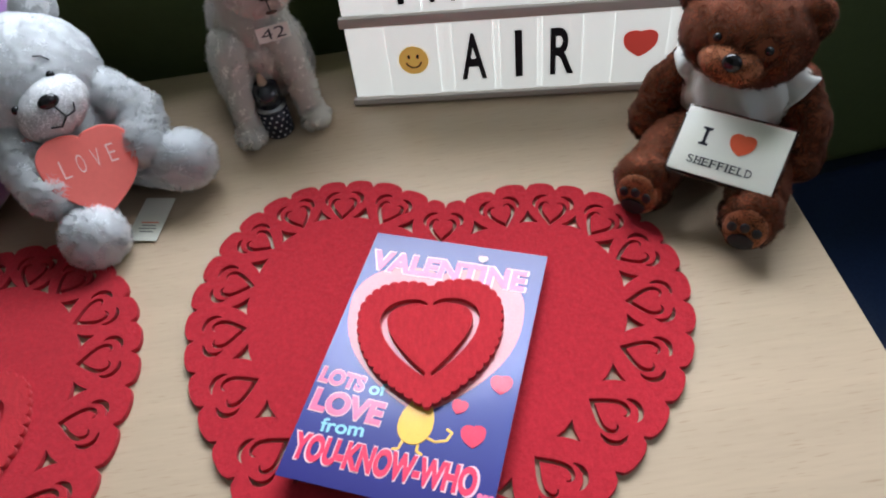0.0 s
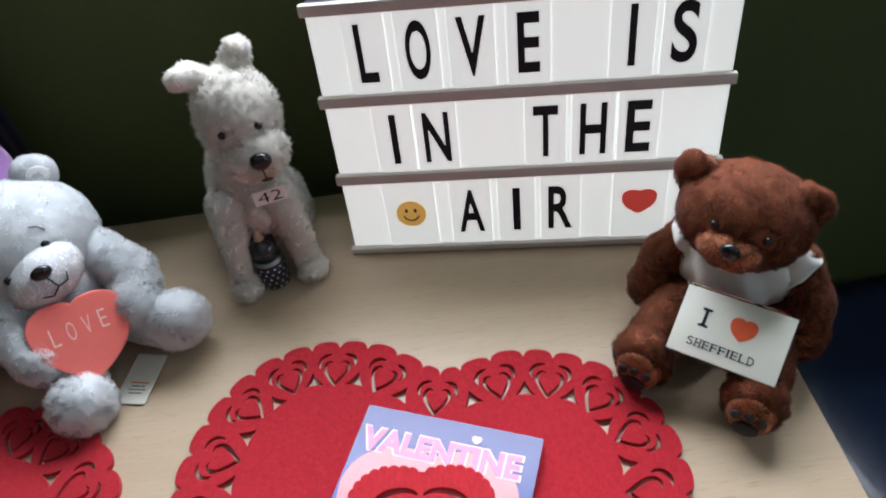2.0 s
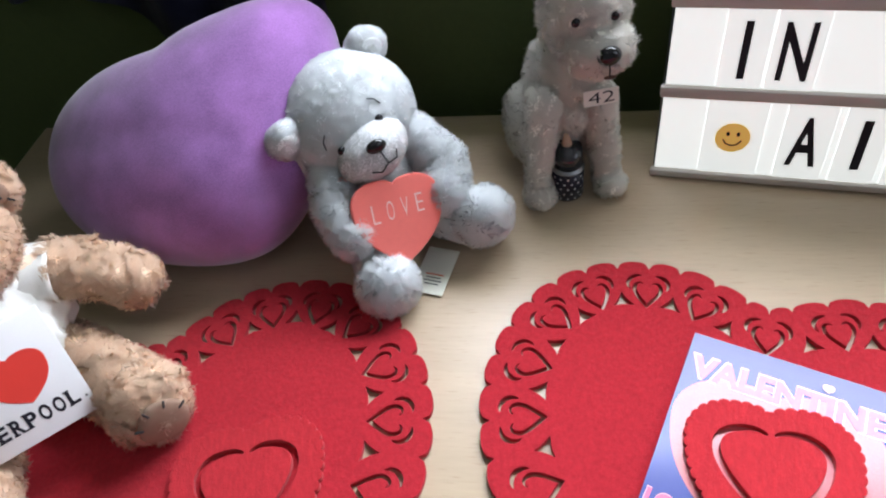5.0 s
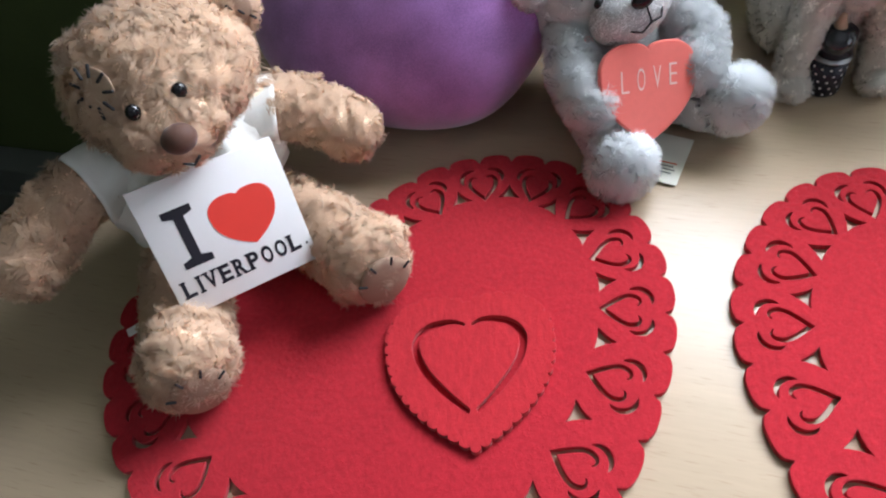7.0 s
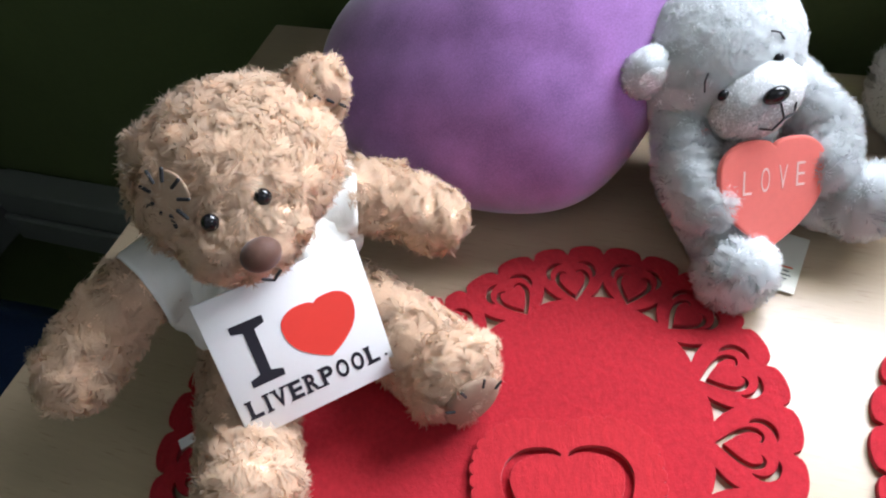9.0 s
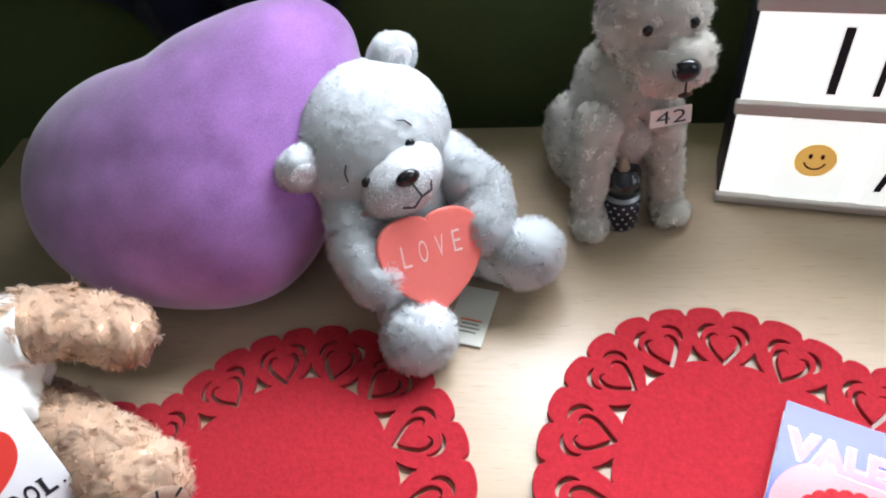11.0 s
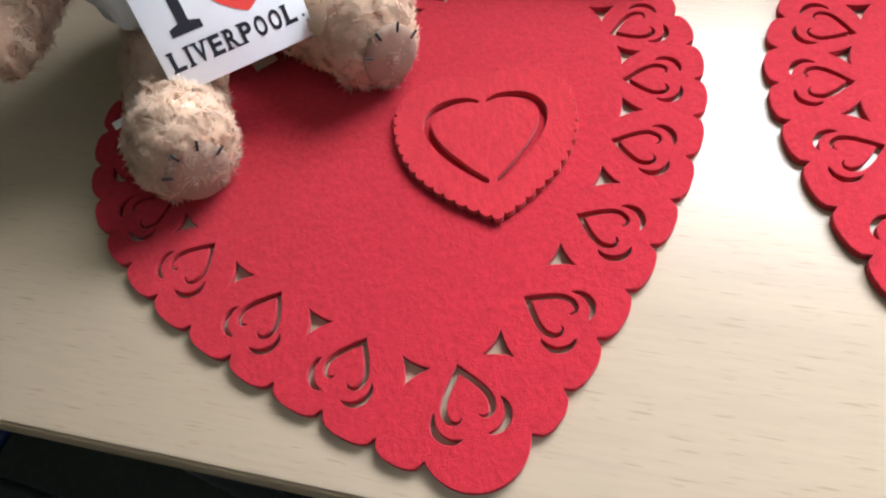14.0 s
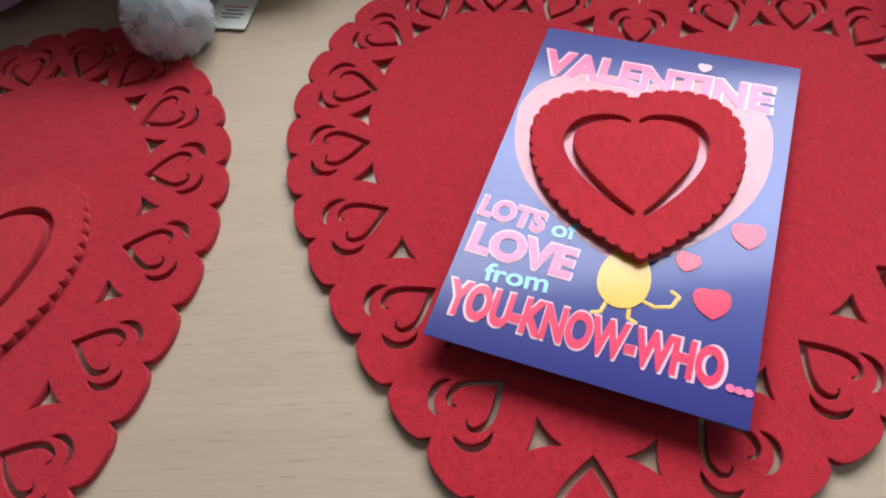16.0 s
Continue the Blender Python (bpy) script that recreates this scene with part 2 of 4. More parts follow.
def heart_half(n=40):
    """Half a heart from its notch (0, 0) over the right lobe to its tip (0, -1), in heights."""
    pts = bez((0, 0), (0.045, 0.060), (0.15, 0.070), (0.25, 0.066), n) + bez((0.25, 0.066), (0.425, 0.063), (0.566, -0.067), (0.562, -0.24), n)
    return pts + bez((0.562, -0.24), (0.56, -0.45), (0.517, -0.72), (0, -1), 2 * n) + [(0, -1)]


def resample(pts, n):
    p = np.array(pts)
    d = np.r_[0, np.cumsum(np.hypot(*np.diff(p, axis=0).T))]
    s = np.linspace(0, d[-1], n)
    return np.c_[np.interp(s, d, p[:, 0]), np.interp(s, d, p[:, 1])], d[-1]


def heart_outline(height, n=160, wide=1.0):
    h, _ = resample(heart_half(), n)
    h = h * height
    h[:, 0] *= wide
    return [tuple(p) for p in h] + [(-x, y) for x, y in h[-2:0:-1]]


def sheet(name, loops, thick, bevel=0.0):
    """A flat mesh from an outer outline and holes, raised from z = 0 to its thickness."""
    cu = bpy.data.curves.new(name, "CURVE")
    cu.dimensions, cu.fill_mode = "2D", "BOTH"
    cu.extrude, cu.bevel_depth, cu.bevel_resolution = thick / 2 - bevel, bevel, 1
    if bevel:
        cu.offset = -bevel
    for loop in loops:
        sp = cu.splines.new("POLY")
        sp.points.add(len(loop) - 1)
        sp.points.foreach_set("co", [c for x, y in loop for c in (x, y, 0, 1)])
        sp.use_cyclic_u = True
    ob = bpy.data.objects.new(name, cu)
    scene.collection.objects.link(ob)
    dg = bpy.context.evaluated_depsgraph_get()
    me = bpy.data.meshes.new_from_object(ob.evaluated_get(dg))
    bpy.data.objects.remove(ob)
    bpy.data.curves.remove(cu)
    me.transform(Matrix.Translation((0, 0, thick / 2)))
    return me


def lettering(text, width, height, thick=0.0002, bold=0.0, slant=0.0):
    """The words as a thin mesh, centred, of that width and height."""
    cu = bpy.data.curves.new("text", "FONT")
    cu.body, cu.size, cu.extrude, cu.offset, cu.shear = text, 1.0, 0.05, bold, slant
    ob = bpy.data.objects.new("text", cu)
    scene.collection.objects.link(ob)
    dg = bpy.context.evaluated_depsgraph_get()
    me = bpy.data.meshes.new_from_object(ob.evaluated_get(dg))
    bpy.data.objects.remove(ob)
    bpy.data.curves.remove(cu)
    v = np.empty(len(me.vertices) * 3)
    me.vertices.foreach_get("co", v)
    v = v.reshape(-1, 3)
    lo, hi = v.min(0), v.max(0)
    v = (v - (lo + hi) / 2) / np.maximum(hi - lo, 1e-6) * (width, height, thick) + (0, 0, thick / 2)
    me.vertices.foreach_set("co", v.ravel())
    me.update()
    return me


def ellipsoid(centre, radii, rot=(0, 0, 0), u=28, v=18, squash=0.0):
    bm = bmesh.new()
    bmesh.ops.create_uvsphere(bm, u_segments=u, v_segments=v, radius=1.0)
    m = Matrix.Translation(centre) @ Euler([radians(a) for a in rot]).to_matrix().to_4x4() @ Matrix.Diagonal((*radii, 1))
    for w in bm.verts:
        w.co = m @ w.co
    return bm


def limb(points, radii, seg=18, rings=6):
    """A rounded, tapering limb along points with a radius at each."""
    pts, rad = [Vector(p) for p in points], list(radii)
    path, rr = [], []
    for i in range(len(pts) - 1):
        for k in range(rings):
            t = k / rings
            path.append(pts[i].lerp(pts[i + 1], t))
            rr.append(rad[i] * (1 - t) + rad[i + 1] * t)
    path.append(pts[-1])
    rr.append(rad[-1])
    d0, d1 = (path[1] - path[0]).normalized(), (path[-1] - path[-2]).normalized()
    for k in (0.35, 0.7, 0.92):
        path.insert(0, pts[0] - d0 * rad[0] * k)
        rr.insert(0, rad[0] * math.sqrt(1 - k * k))
        path.append(pts[-1] + d1 * rad[-1] * k)
        rr.append(rad[-1] * math.sqrt(1 - k * k))
    bm = bmesh.new()
    loops = []
    for i, p in enumerate(path):
        d = (path[min(i + 1, len(path) - 1)] - path[max(i - 1, 0)]).normalized()
        a = d.cross(Vector((0.3, 0.2, 1))).normalized()
        b = d.cross(a)
        loops.append([bm.verts.new(p + (a * math.cos(2 * math.pi * k / seg) + b * math.sin(2 * math.pi * k / seg)) * rr[i]) for k in range(seg)])
    for l0, l1 in zip(loops, loops[1:]):
        for k in range(seg):
            bm.faces.new((l0[k], l0[(k + 1) % seg], l1[(k + 1) % seg], l1[k]))
    bm.faces.new(loops[0][::-1])
    bm.faces.new(loops[-1])
    bmesh.ops.recalc_face_normals(bm, faces=bm.faces[:])
    return bm


def swirl(p, scale, seed):
    """A smooth vector field made of a few sine waves."""
    q = p * scale
    out = np.zeros_like(p)
    for k in range(4):
        a = np.random.default_rng(seed * 17 + k).normal(size=(3, 3))
        ph = np.random.default_rng(seed * 31 + k).uniform(0, 6.28, 3)
        out += np.sin(q @ a + ph)
    return out / 2


def fur(bm, length, width, per_mm2, curl=0.8, clump=260.0, droop=(0, 0, -0.25), seed=1, keep=None, jitter=0.18, bare=(), lift=0.75, skin=-0.1, lump=0.0, tilt=0.0):
    """Turns a closed form into one covered with tapering tufts of pile; returns a mesh."""
    bmesh.ops.triangulate(bm, faces=bm.faces[:])
    bm.verts.index_update()
    V = np.array([v.co[:] for v in bm.verts])
    bm.normal_update()
    N = np.array([v.normal[:] for v in bm.verts])
    F = np.array([[v.index for v in f.verts] for f in bm.faces])
    bm.free()
    rng = np.random.default_rng(seed)
    A, B, C = V[F[:, 0]], V[F[:, 1]], V[F[:, 2]]
    ar = np.linalg.norm(np.cross(B - A, C - A), axis=1) / 2
    n = int(ar.sum() * 1e6 * per_mm2)
    pick = rng.choice(len(F), n, p=ar / ar.sum())
    r1, r2 = np.sqrt(rng.random(n)), rng.random(n)
    w = np.c_[1 - r1, r1 * (1 - r2), r1 * r2]
    P = (V[F[pick]] * w[:, :, None]).sum(1)
    n_ = (N[F[pick]] * w[:, :, None]).sum(1)
    n_ /= np.linalg.norm(n_, axis=1)[:, None]
    if keep is not None:
        ok = keep(P)
        P, n_ = P[ok], n_[ok]
        n = len(P)
    for (bx, by, bz), br in bare:
        ok = np.linalg.norm(P - (bx, by, bz), axis=1) > br
        P, n_ = P[ok], n_[ok]
        n = len(P)
    flow = swirl(P, clump, seed) * curl + np.array(droop) + rng.normal(size=(n, 3)) * jitter
    if lump:
        P = P + n_ * (lump * swirl(P, clump * 0.9, seed + 5)[:, :1])
    flow -= (flow * n_).sum(1)[:, None] * n_ * 0.8
    d = n_ * lift + flow * 0.8
    d /= np.linalg.norm(d, axis=1)[:, None]
    d2 = n_ * (lift - 0.6) + flow * 1.1
    d2 /= np.linalg.norm(d2, axis=1)[:, None]
    L = (length * (0.65 + 0.6 * rng.random(n)))[:, None]
    side = np.cross(d, n_) + rng.normal(size=(n, 3)) * 0.3
    side /= np.linalg.norm(side, axis=1)[:, None]
    side *= np.where((np.cross(side, d) * n_).sum(1) < 0, -1, 1)[:, None]
    W = (width * (0.7 + 0.6 * rng.random(n)))[:, None] / 2
    base = P - n_ * length * 0.12
    mid = base + d * L * 0.6
    tip = mid + d2 * L * 0.45
    T = np.stack([base - side * W * 0.8, base + side * W * 0.8, mid + side * W, mid - side * W, tip], 1).reshape(-1, 3)
    k = np.arange(n)[:, None] * 5 + len(V)
    hair = np.concatenate([k + [0, 1, 2], k + [0, 2, 3], k + [3, 2, 4]]) - len(V)
    facing = (np.cross(T[hair[:, 1]] - T[hair[:, 0]], T[hair[:, 2]] - T[hair[:, 0]]) * np.tile(n_, (3, 1))).sum(1)
    hair[facing < 0] = hair[facing < 0][:, ::-1]
    tris = np.concatenate([F, hair + len(V)])
    allv = np.concatenate([V + N * length * skin, T])
    own = np.cross(side, d)
    own /= np.linalg.norm(own, axis=1)[:, None]
    soft = own * 0.2 + n_ * 0.9 + flow * tilt
    nn = np.concatenate([N, np.repeat(soft, 5, axis=0)])
    nn /= np.linalg.norm(nn, axis=1)[:, None]
    me = bpy.data.meshes.new("pile")
    me.vertices.add(len(allv))
    me.vertices.foreach_set("co", allv.ravel())
    me.loops.add(len(tris) * 3)
    me.loops.foreach_set("vertex_index", tris.ravel().astype(np.int32))
    me.polygons.add(len(tris))
    me.polygons.foreach_set("loop_start", np.arange(0, len(tris) * 3, 3, dtype=np.int32))
    me.polygons.foreach_set("use_smooth", np.ones(len(tris), dtype=bool))
    me.update(calc_edges=True)
    me.normals_split_custom_set_from_vertices(nn)
    me["skin_faces"] = len(F)
    return me


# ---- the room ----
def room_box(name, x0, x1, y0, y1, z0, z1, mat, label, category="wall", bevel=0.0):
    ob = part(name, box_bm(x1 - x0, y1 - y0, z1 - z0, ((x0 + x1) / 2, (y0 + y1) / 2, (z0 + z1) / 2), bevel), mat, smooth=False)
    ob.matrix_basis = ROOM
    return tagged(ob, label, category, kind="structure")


room_box("floor", RX0 - 0.1, RX1 + 0.1, RY0 - 0.1, WALL_Y + 0.2, FLOOR_Z - 0.1, FLOOR_Z, M_CARPET, "dark brown-green carpet under the table", "floor")
# the ceiling stays out of view; it is added to bounce daylight down
room_box("ceiling", RX0 - 0.1, RX1 + 0.1, RY0 - 0.1, WALL_Y + 0.2, RZ1, RZ1 + 0.1, M_CEIL, "unseen white ceiling added to bounce light", "ceiling")


def window_wall():
    """The wall behind the table, with the window's opening through it."""
    me_bm = bmesh.new()
    y0, y1 = WALL_Y, WALL_Y + 0.2
    for x0, x1, z0, z1 in ((RX0 - 0.1, WIN[0], FLOOR_Z, RZ1), (WIN[1], RX1 + 0.1, FLOOR_Z, RZ1), (WIN[0], WIN[1], FLOOR_Z, WIN[2]), (WIN[0], WIN[1], WIN[3], RZ1)):
        bmesh.ops.create_cube(me_bm, size=1.0, matrix=Matrix.Translation(((x0 + x1) / 2, (y0 + y1) / 2, (z0 + z1) / 2)) @ Matrix.Diagonal((x1 - x0, y1 - y0, z1 - z0, 1)))
    ob = part("wall_north", me_bm, M_WALL, smooth=False)
    ob.matrix_basis = ROOM
    return tagged(ob, "dark olive green painted wall behind the table", "wall", kind="structure")


window_wall()
room_box("wall_west", RX0 - 0.1, RX0, RY0, WALL_Y, FLOOR_Z, RZ1, M_WALL, "dark olive green painted side wall")
# unseen wall, added to bounce light; its gap holds the fill lamp
def side_wall():
    bm = bmesh.new()
    for y0, y1, z0, z1 in ((RY0, FILL_GAP[0], FLOOR_Z, RZ1), (FILL_GAP[1], WALL_Y, FLOOR_Z, RZ1), (FILL_GAP[0], FILL_GAP[1], FLOOR_Z, FILL_GAP[2]), (FILL_GAP[0], FILL_GAP[1], FILL_GAP[3], RZ1)):
        bmesh.ops.create_cube(bm, size=1.0, matrix=Matrix.Translation((RX1 + 0.05, (y0 + y1) / 2, (z0 + z1) / 2)) @ Matrix.Diagonal((0.1, y1 - y0, z1 - z0, 1)))
    ob = part("wall_east", bm, M_ROOM, smooth=False)
    ob.matrix_basis = ROOM
    tagged(ob, "unseen grey side wall with an opening for the fill lamp", "wall", kind="structure")


side_wall()
# out of view, added to close the room; its grey sets the bounced light
room_box("wall_south", RX0 - 0.1, RX1 + 0.1, RY0 - 0.1, RY0, FLOOR_Z, RZ1, M_ROOM, "unseen grey wall opposite the window, added to bounce light")


def window():
    w = thing("window_1", ROOM, "white framed window over the table", "window", kind="structure")
    f = 0.05
    for x0, x1, z0, z1 in ((WIN[0], WIN[1], WIN[2], WIN[2] + f), (WIN[0], WIN[1], WIN[3] - f, WIN[3]), (WIN[0], WIN[0] + f, WIN[2] + f, WIN[3] - f), (WIN[1] - f, WIN[1], WIN[2] + f, WIN[3] - f)):
        part("window_frame", box_bm(x1 - x0, 0.05, z1 - z0, ((x0 + x1) / 2, WALL_Y + 0.185, (z0 + z1) / 2), 0.004), M_WHITEP, w)
    part("window_sill", box_bm(WIN[1] - WIN[0], 0.14, 0.012, (wx, WALL_Y + 0.072, WIN[2] + 0.004), 0.003), M_WHITEP, w)


window()

# painted casing that runs round the room below the table's height
TZ = -0.335
room_box("casing_rail", RX0 + 0.05, RX1, WALL_Y - 0.05, WALL_Y - 0.002, TZ - 0.10, TZ, M_TRUNK, "grey painted boxed-in casing along the wall", "casing", 0.004)
room_box("casing_lip", RX0 + 0.055, RX1, WALL_Y - 0.062, WALL_Y - 0.052, TZ - 0.105, TZ - 0.05, M_TRUNK, "thin grey painted lip along the casing", "casing", 0.003)
room_box("casing_side", RX0 + 0.002, RX0 + 0.05, RY0, WALL_Y - 0.002, TZ - 0.10, TZ - 0.004, M_TRUNK, "grey painted boxed-in casing on the side wall", "casing", 0.004)


# ---- the table ----
def table():
    t = thing("table", ROOM, "low rectangular table with a pale beech laminate top", "table")
    top = part("tabletop", box_bm(TW, TD, 0.025, (0, 0, -0.0125), 0.002), M_WOOD, t)
    part("edge_band", box_bm(TW - 0.002, 0.0016, 0.021, (0, -TD / 2 - 0.0003, -0.0128), 0.0006), M_EDGE, t, "darker wood-coloured edge strip")
    for sx in (-1, 1):
        for sy in (-1, 1):
            part("leg", cyl_bm(0.014, -FLOOR_Z - 0.025, 16, z0=FLOOR_Z), M_STEEL, t, m=Matrix.Translation((sx * (TW / 2 - 0.05), sy * (TD / 2 - 0.05), 0)))
    for sy in (-1, 1):
        part("apron_rail", box_bm(TW - 0.13, 0.02, 0.035, (0, sy * (TD / 2 - 0.05), -0.043), 0.002), M_STEEL, t)


table()


# ---- chairs and curtain ----
def chair(m, label):
    c = thing("chair", m, label, "chair", "chairs round the table")
    bm = bmesh.new()
    bmesh.ops.create_grid(bm, x_segments=14, y_segments=14, size=0.5)
    for v in bm.verts:
        x, y = v.co.x, v.co.y
        v.co = Vector((x * 0.40 * (1 - 0.12 * (y + 0.5)), y * 0.38, 0.44 - 0.016 * math.cos(x * 3) + 0.03 * max(0, y - 0.3) - 0.05 * max(0, -0.35 - y)))
    bmesh.ops.solidify(bm, geom=bm.faces[:], thickness=0.012)
    part("seat", bm, M_NAVYP, c)
    bm = bmesh.new()
    bmesh.ops.create_grid(bm, x_segments=14, y_segments=10, size=0.5)
    for v in bm.verts:
        x, y = v.co.x, v.co.y
        v.co = Vector((x * 0.38 * (1 - 0.25 * max(0, y) ** 2), 0.20 + 0.05 * y - 0.10 * x * x, 0.665 + y * 0.23))
    bmesh.ops.solidify(bm, geom=bm.faces[:], thickness=0.012)
    part("backrest", bm, M_NAVYP, c)
    for sx in (-1, 1):
        part("frame", limb([(sx * 0.17, -0.16, 0.0), (sx * 0.165, -0.13, 0.425), (sx * 0.16, 0.15, 0.42), (sx * 0.19, 0.2, 0.0)], [0.011] * 4, 10), M_STEEL, c)
        part("back_tube", limb([(sx * 0.15, 0.14, 0.42), (sx * 0.15, 0.225, 0.52), (sx * 0.14, 0.235, 0.70)], [0.010] * 3, 10), M_STEEL, c)
    return c


chair_right = chair(Matrix.Translation((0.60, 0.62, FLOOR_Z)) @ Matrix.Rotation(radians(-70), 4, "Z"), "navy blue moulded plastic chair beside the table")
copy_thing(chair_right, Matrix.Translation((-0.86, 0.10, FLOOR_Z)) @ Matrix.Rotation(radians(100), 4, "Z"))


def curtain():
    c = thing("curtain", ROOM, "dark navy fabric curtain hanging on the wall", "curtain")
    bm = bmesh.new()
    nx, nz = 60, 14
    rows = []
    hem = lambda i: 0.135 - 0.115 / (1 + math.exp(-(i - 34) * 0.5)) + 0.003 * math.sin(i * 0.3)
    for j in range(nz):
                rows.append([bm.verts.new((-0.52 + 0.40 * i / (nx - 1), WALL_Y - 0.019 + 0.013 * math.sin(i * 0.62) * (1 - 0.2 * j / nz), hem(i) + (1.75 - hem(i)) * j / (nz - 1))) for i in range(nx)])
    for a, b in zip(rows, rows[1:]):
        for i in range(nx - 1):
            bm.faces.new((a[i], a[i + 1], b[i + 1], b[i]))
    bmesh.ops.solidify(bm, geom=bm.faces[:], thickness=0.003)
    part("drape", bm, M_NAVY, c)
    part("tie_band", box_bm(0.085, 0.012, 0.014, (-0.275, WALL_Y - 0.020, 0.062), 0.003), M_NAVY, c, "narrow dark band", Matrix.Rotation(radians(-6), 4, "Y"))


curtain()


# ---- felt place mats ----
def motif_loops(scale=1.0):
    """Cut-outs of one lace motif, y running inward from the edge: a heart with its tip inward, and a crescent round each lobe."""
    k = 0.001 * scale
    half = bez((3.3, 15.2), (4.4, 12.2), (9.8, 11.8), (11.0, 17.8), 14) + bez((11.0, 17.8), (12.2, 23.5), (5.6, 30.5), (0.0, 37.2), 16)
    n = len(half)
    inner = []
    for i, (x, y) in enumerate(half):
        w = 2.7 * min(1.0, 0.14 + 1.9 * i / n)
        x2, y2 = half[min(i + 1, n - 1)]
        x1, y1 = half[max(i - 1, 0)]
        d = math.hypot(x2 - x1, y2 - y1)
        inner.append((max(x - w * (y2 - y1) / d, 0.0), y + w * (x2 - x1) / d))
    outer = half + [(0.0, 37.2)]
    inner = [p for p in inner if p[0] > 0.25] + [(0.0, 33.2)]
    # the heart's cut is open at the dip between its lobes, so that the middle hangs by a bridge
    loop = outer + [(-x, y) for x, y in outer[-2::-1]] + [(-x, y) for x, y in inner] + inner[-2::-1]
    loops = [[(x * k, y * k) for x, y in loop]]
    for s in (-1, 1):
        far, near = [], []
        for i in range(15):
            u = i / 14
            a = radians(-104 + 142 * u)
            w = 3.0 * math.sin(math.pi * u) ** 0.7
            far.append((s * (7.0 + (8.2 + w * 0.5) * math.cos(a)), 15.0 + (8.2 + w * 0.5) * math.sin(a)))
            near.append((s * (7.0 + (8.1 - w * 0.5) * math.cos(a)), 15.0 + (8.1 - w * 0.5) * math.sin(a)))
        loops.append([(x * k, y * k) for x, y in far + near[-2:0:-1]])
    return loops


def triangle_loop(scale=1.0):
    k = 0.001 * scale
    c = [(0, -6.8), (6.4, 4.0), (-6.4, 4.0)]
    out = []
    for i in range(3):
        (x0, y0), (x1, y1) = c[i], c[(i + 1) % 3]
        mx, my = (x0 + x1) / 2 * 0.62, (y0 + y1) / 2 * 0.62
        for j in range(6):
            t = j / 6
            out.append((((1 - t) ** 2 * x0 + 2 * t * (1 - t) * mx + t * t * x1) * k, ((1 - t) ** 2 * y0 + 2 * t * (1 - t) * my + t * t * y1) * k))
    return out


MAT_T = 0.0042


def mat_half():
    """Half the line through the dips between the scallops, from the notch to the tip's wide scallop."""
    pts = bez((0, -0.002), (0.012, -0.001), (0.034, 0.019), (0.069, 0.019), 60) + bez((0.069, 0.019), (0.132, 0.019), (0.1675, -0.022), (0.1675, -0.085), 60)
    return pts + bez((0.1675, -0.085), (0.1675, -0.158), (0.096, -0.226), (0.0229, -0.285), 90) + [(0.0229, -0.285)]


# widths of the scallops in millimetres, from the tip to the notch; lace motifs and triangles follow one another at the dips
SCALLOPS = (23, 27, 27, 26, 27, 27, 26, 25, 25, 24, 24, 24, 23, 23, 23, 22, 21.5, 24.5, 23.3, 15.4)


def place_mat():
    """A scalloped lace heart; its notch lies at the origin and its tip on -y."""
    half, length = resample(mat_half(), 1401)
    half = half[::-1]
    tang = np.gradient(half, axis=0)
    tang /= np.linalg.norm(tang, axis=1)[:, None]
    inward = np.c_[-tang[:, 1], tang[:, 0]]
    dips = np.r_[0, np.cumsum(SCALLOPS)] / sum(SCALLOPS)

    def at_dip(u):
        i = min(1400, max(0, round(u * 1400)))
        return half[i], inward[i]

    pts = []
    for u0, u1 in zip(dips, dips[1:]):
        bulge = 0.0066 if u1 < 0.94 else 0.0056
        for k in range(11):
            p, n = at_dip(u0 + (u1 - u0) * k / 11)
            v = 2 * k / 11 - 1
            pts.append(tuple(p - n * bulge * math.sqrt(max(0.0, 1 - abs(v) ** 2.4))))
    low = -0.3028
    cx, cy = half[0]
    r = (cx * cx + (cy - low) ** 2) / (2 * (cy - low))
    a0 = math.atan2(cy - (low + r), cx)
    arc = [(r * math.cos(a), low + r + r * math.sin(a)) for a in [-math.pi / 2 + (a0 + math.pi / 2) * k / 15 for k in range(15)]]
    right = arc + pts + [(0.0, half[-1][1])]
    loops = [right + [(-x, y) for x, y in right[-2:0:-1]]]

    def stamp(shape, at, inward):
        ang = math.atan2(inward[1], inward[0]) - math.pi / 2
        c, s = math.cos(ang), math.sin(ang)
        return [(at[0] + c * x - s * y, at[1] + s * x + c * y) for x, y in shape]

    for sx in (1, -1):
        for k in range(1, 20):
            p, n = at_dip(dips[k])
            at, way = (p[0] * sx, p[1]), (n[0] * sx, n[1])
            if k % 2:
                deep = 0.0325 if k < 15 else 0.0285 if k < 19 else 0.0262
                loops.append(stamp(triangle_loop(1.1), (at[0] + way[0] * deep, at[1] + way[1] * deep), way))
            else:
                for lp in motif_loops(1.0 if k < 12 else 0.93):
                    loops.append(stamp(lp, at, way))
    for lp in motif_loops(1.08):
        loops.append(stamp(lp, (0, -0.2880), (0, 1)))
    for lp in motif_loops(0.92):
        loops.append(stamp(lp, (0, -0.0012), (0, -1)))
    return sheet("place_mat", loops, MAT_T, 0.0004)


mat_mesh = place_mat()
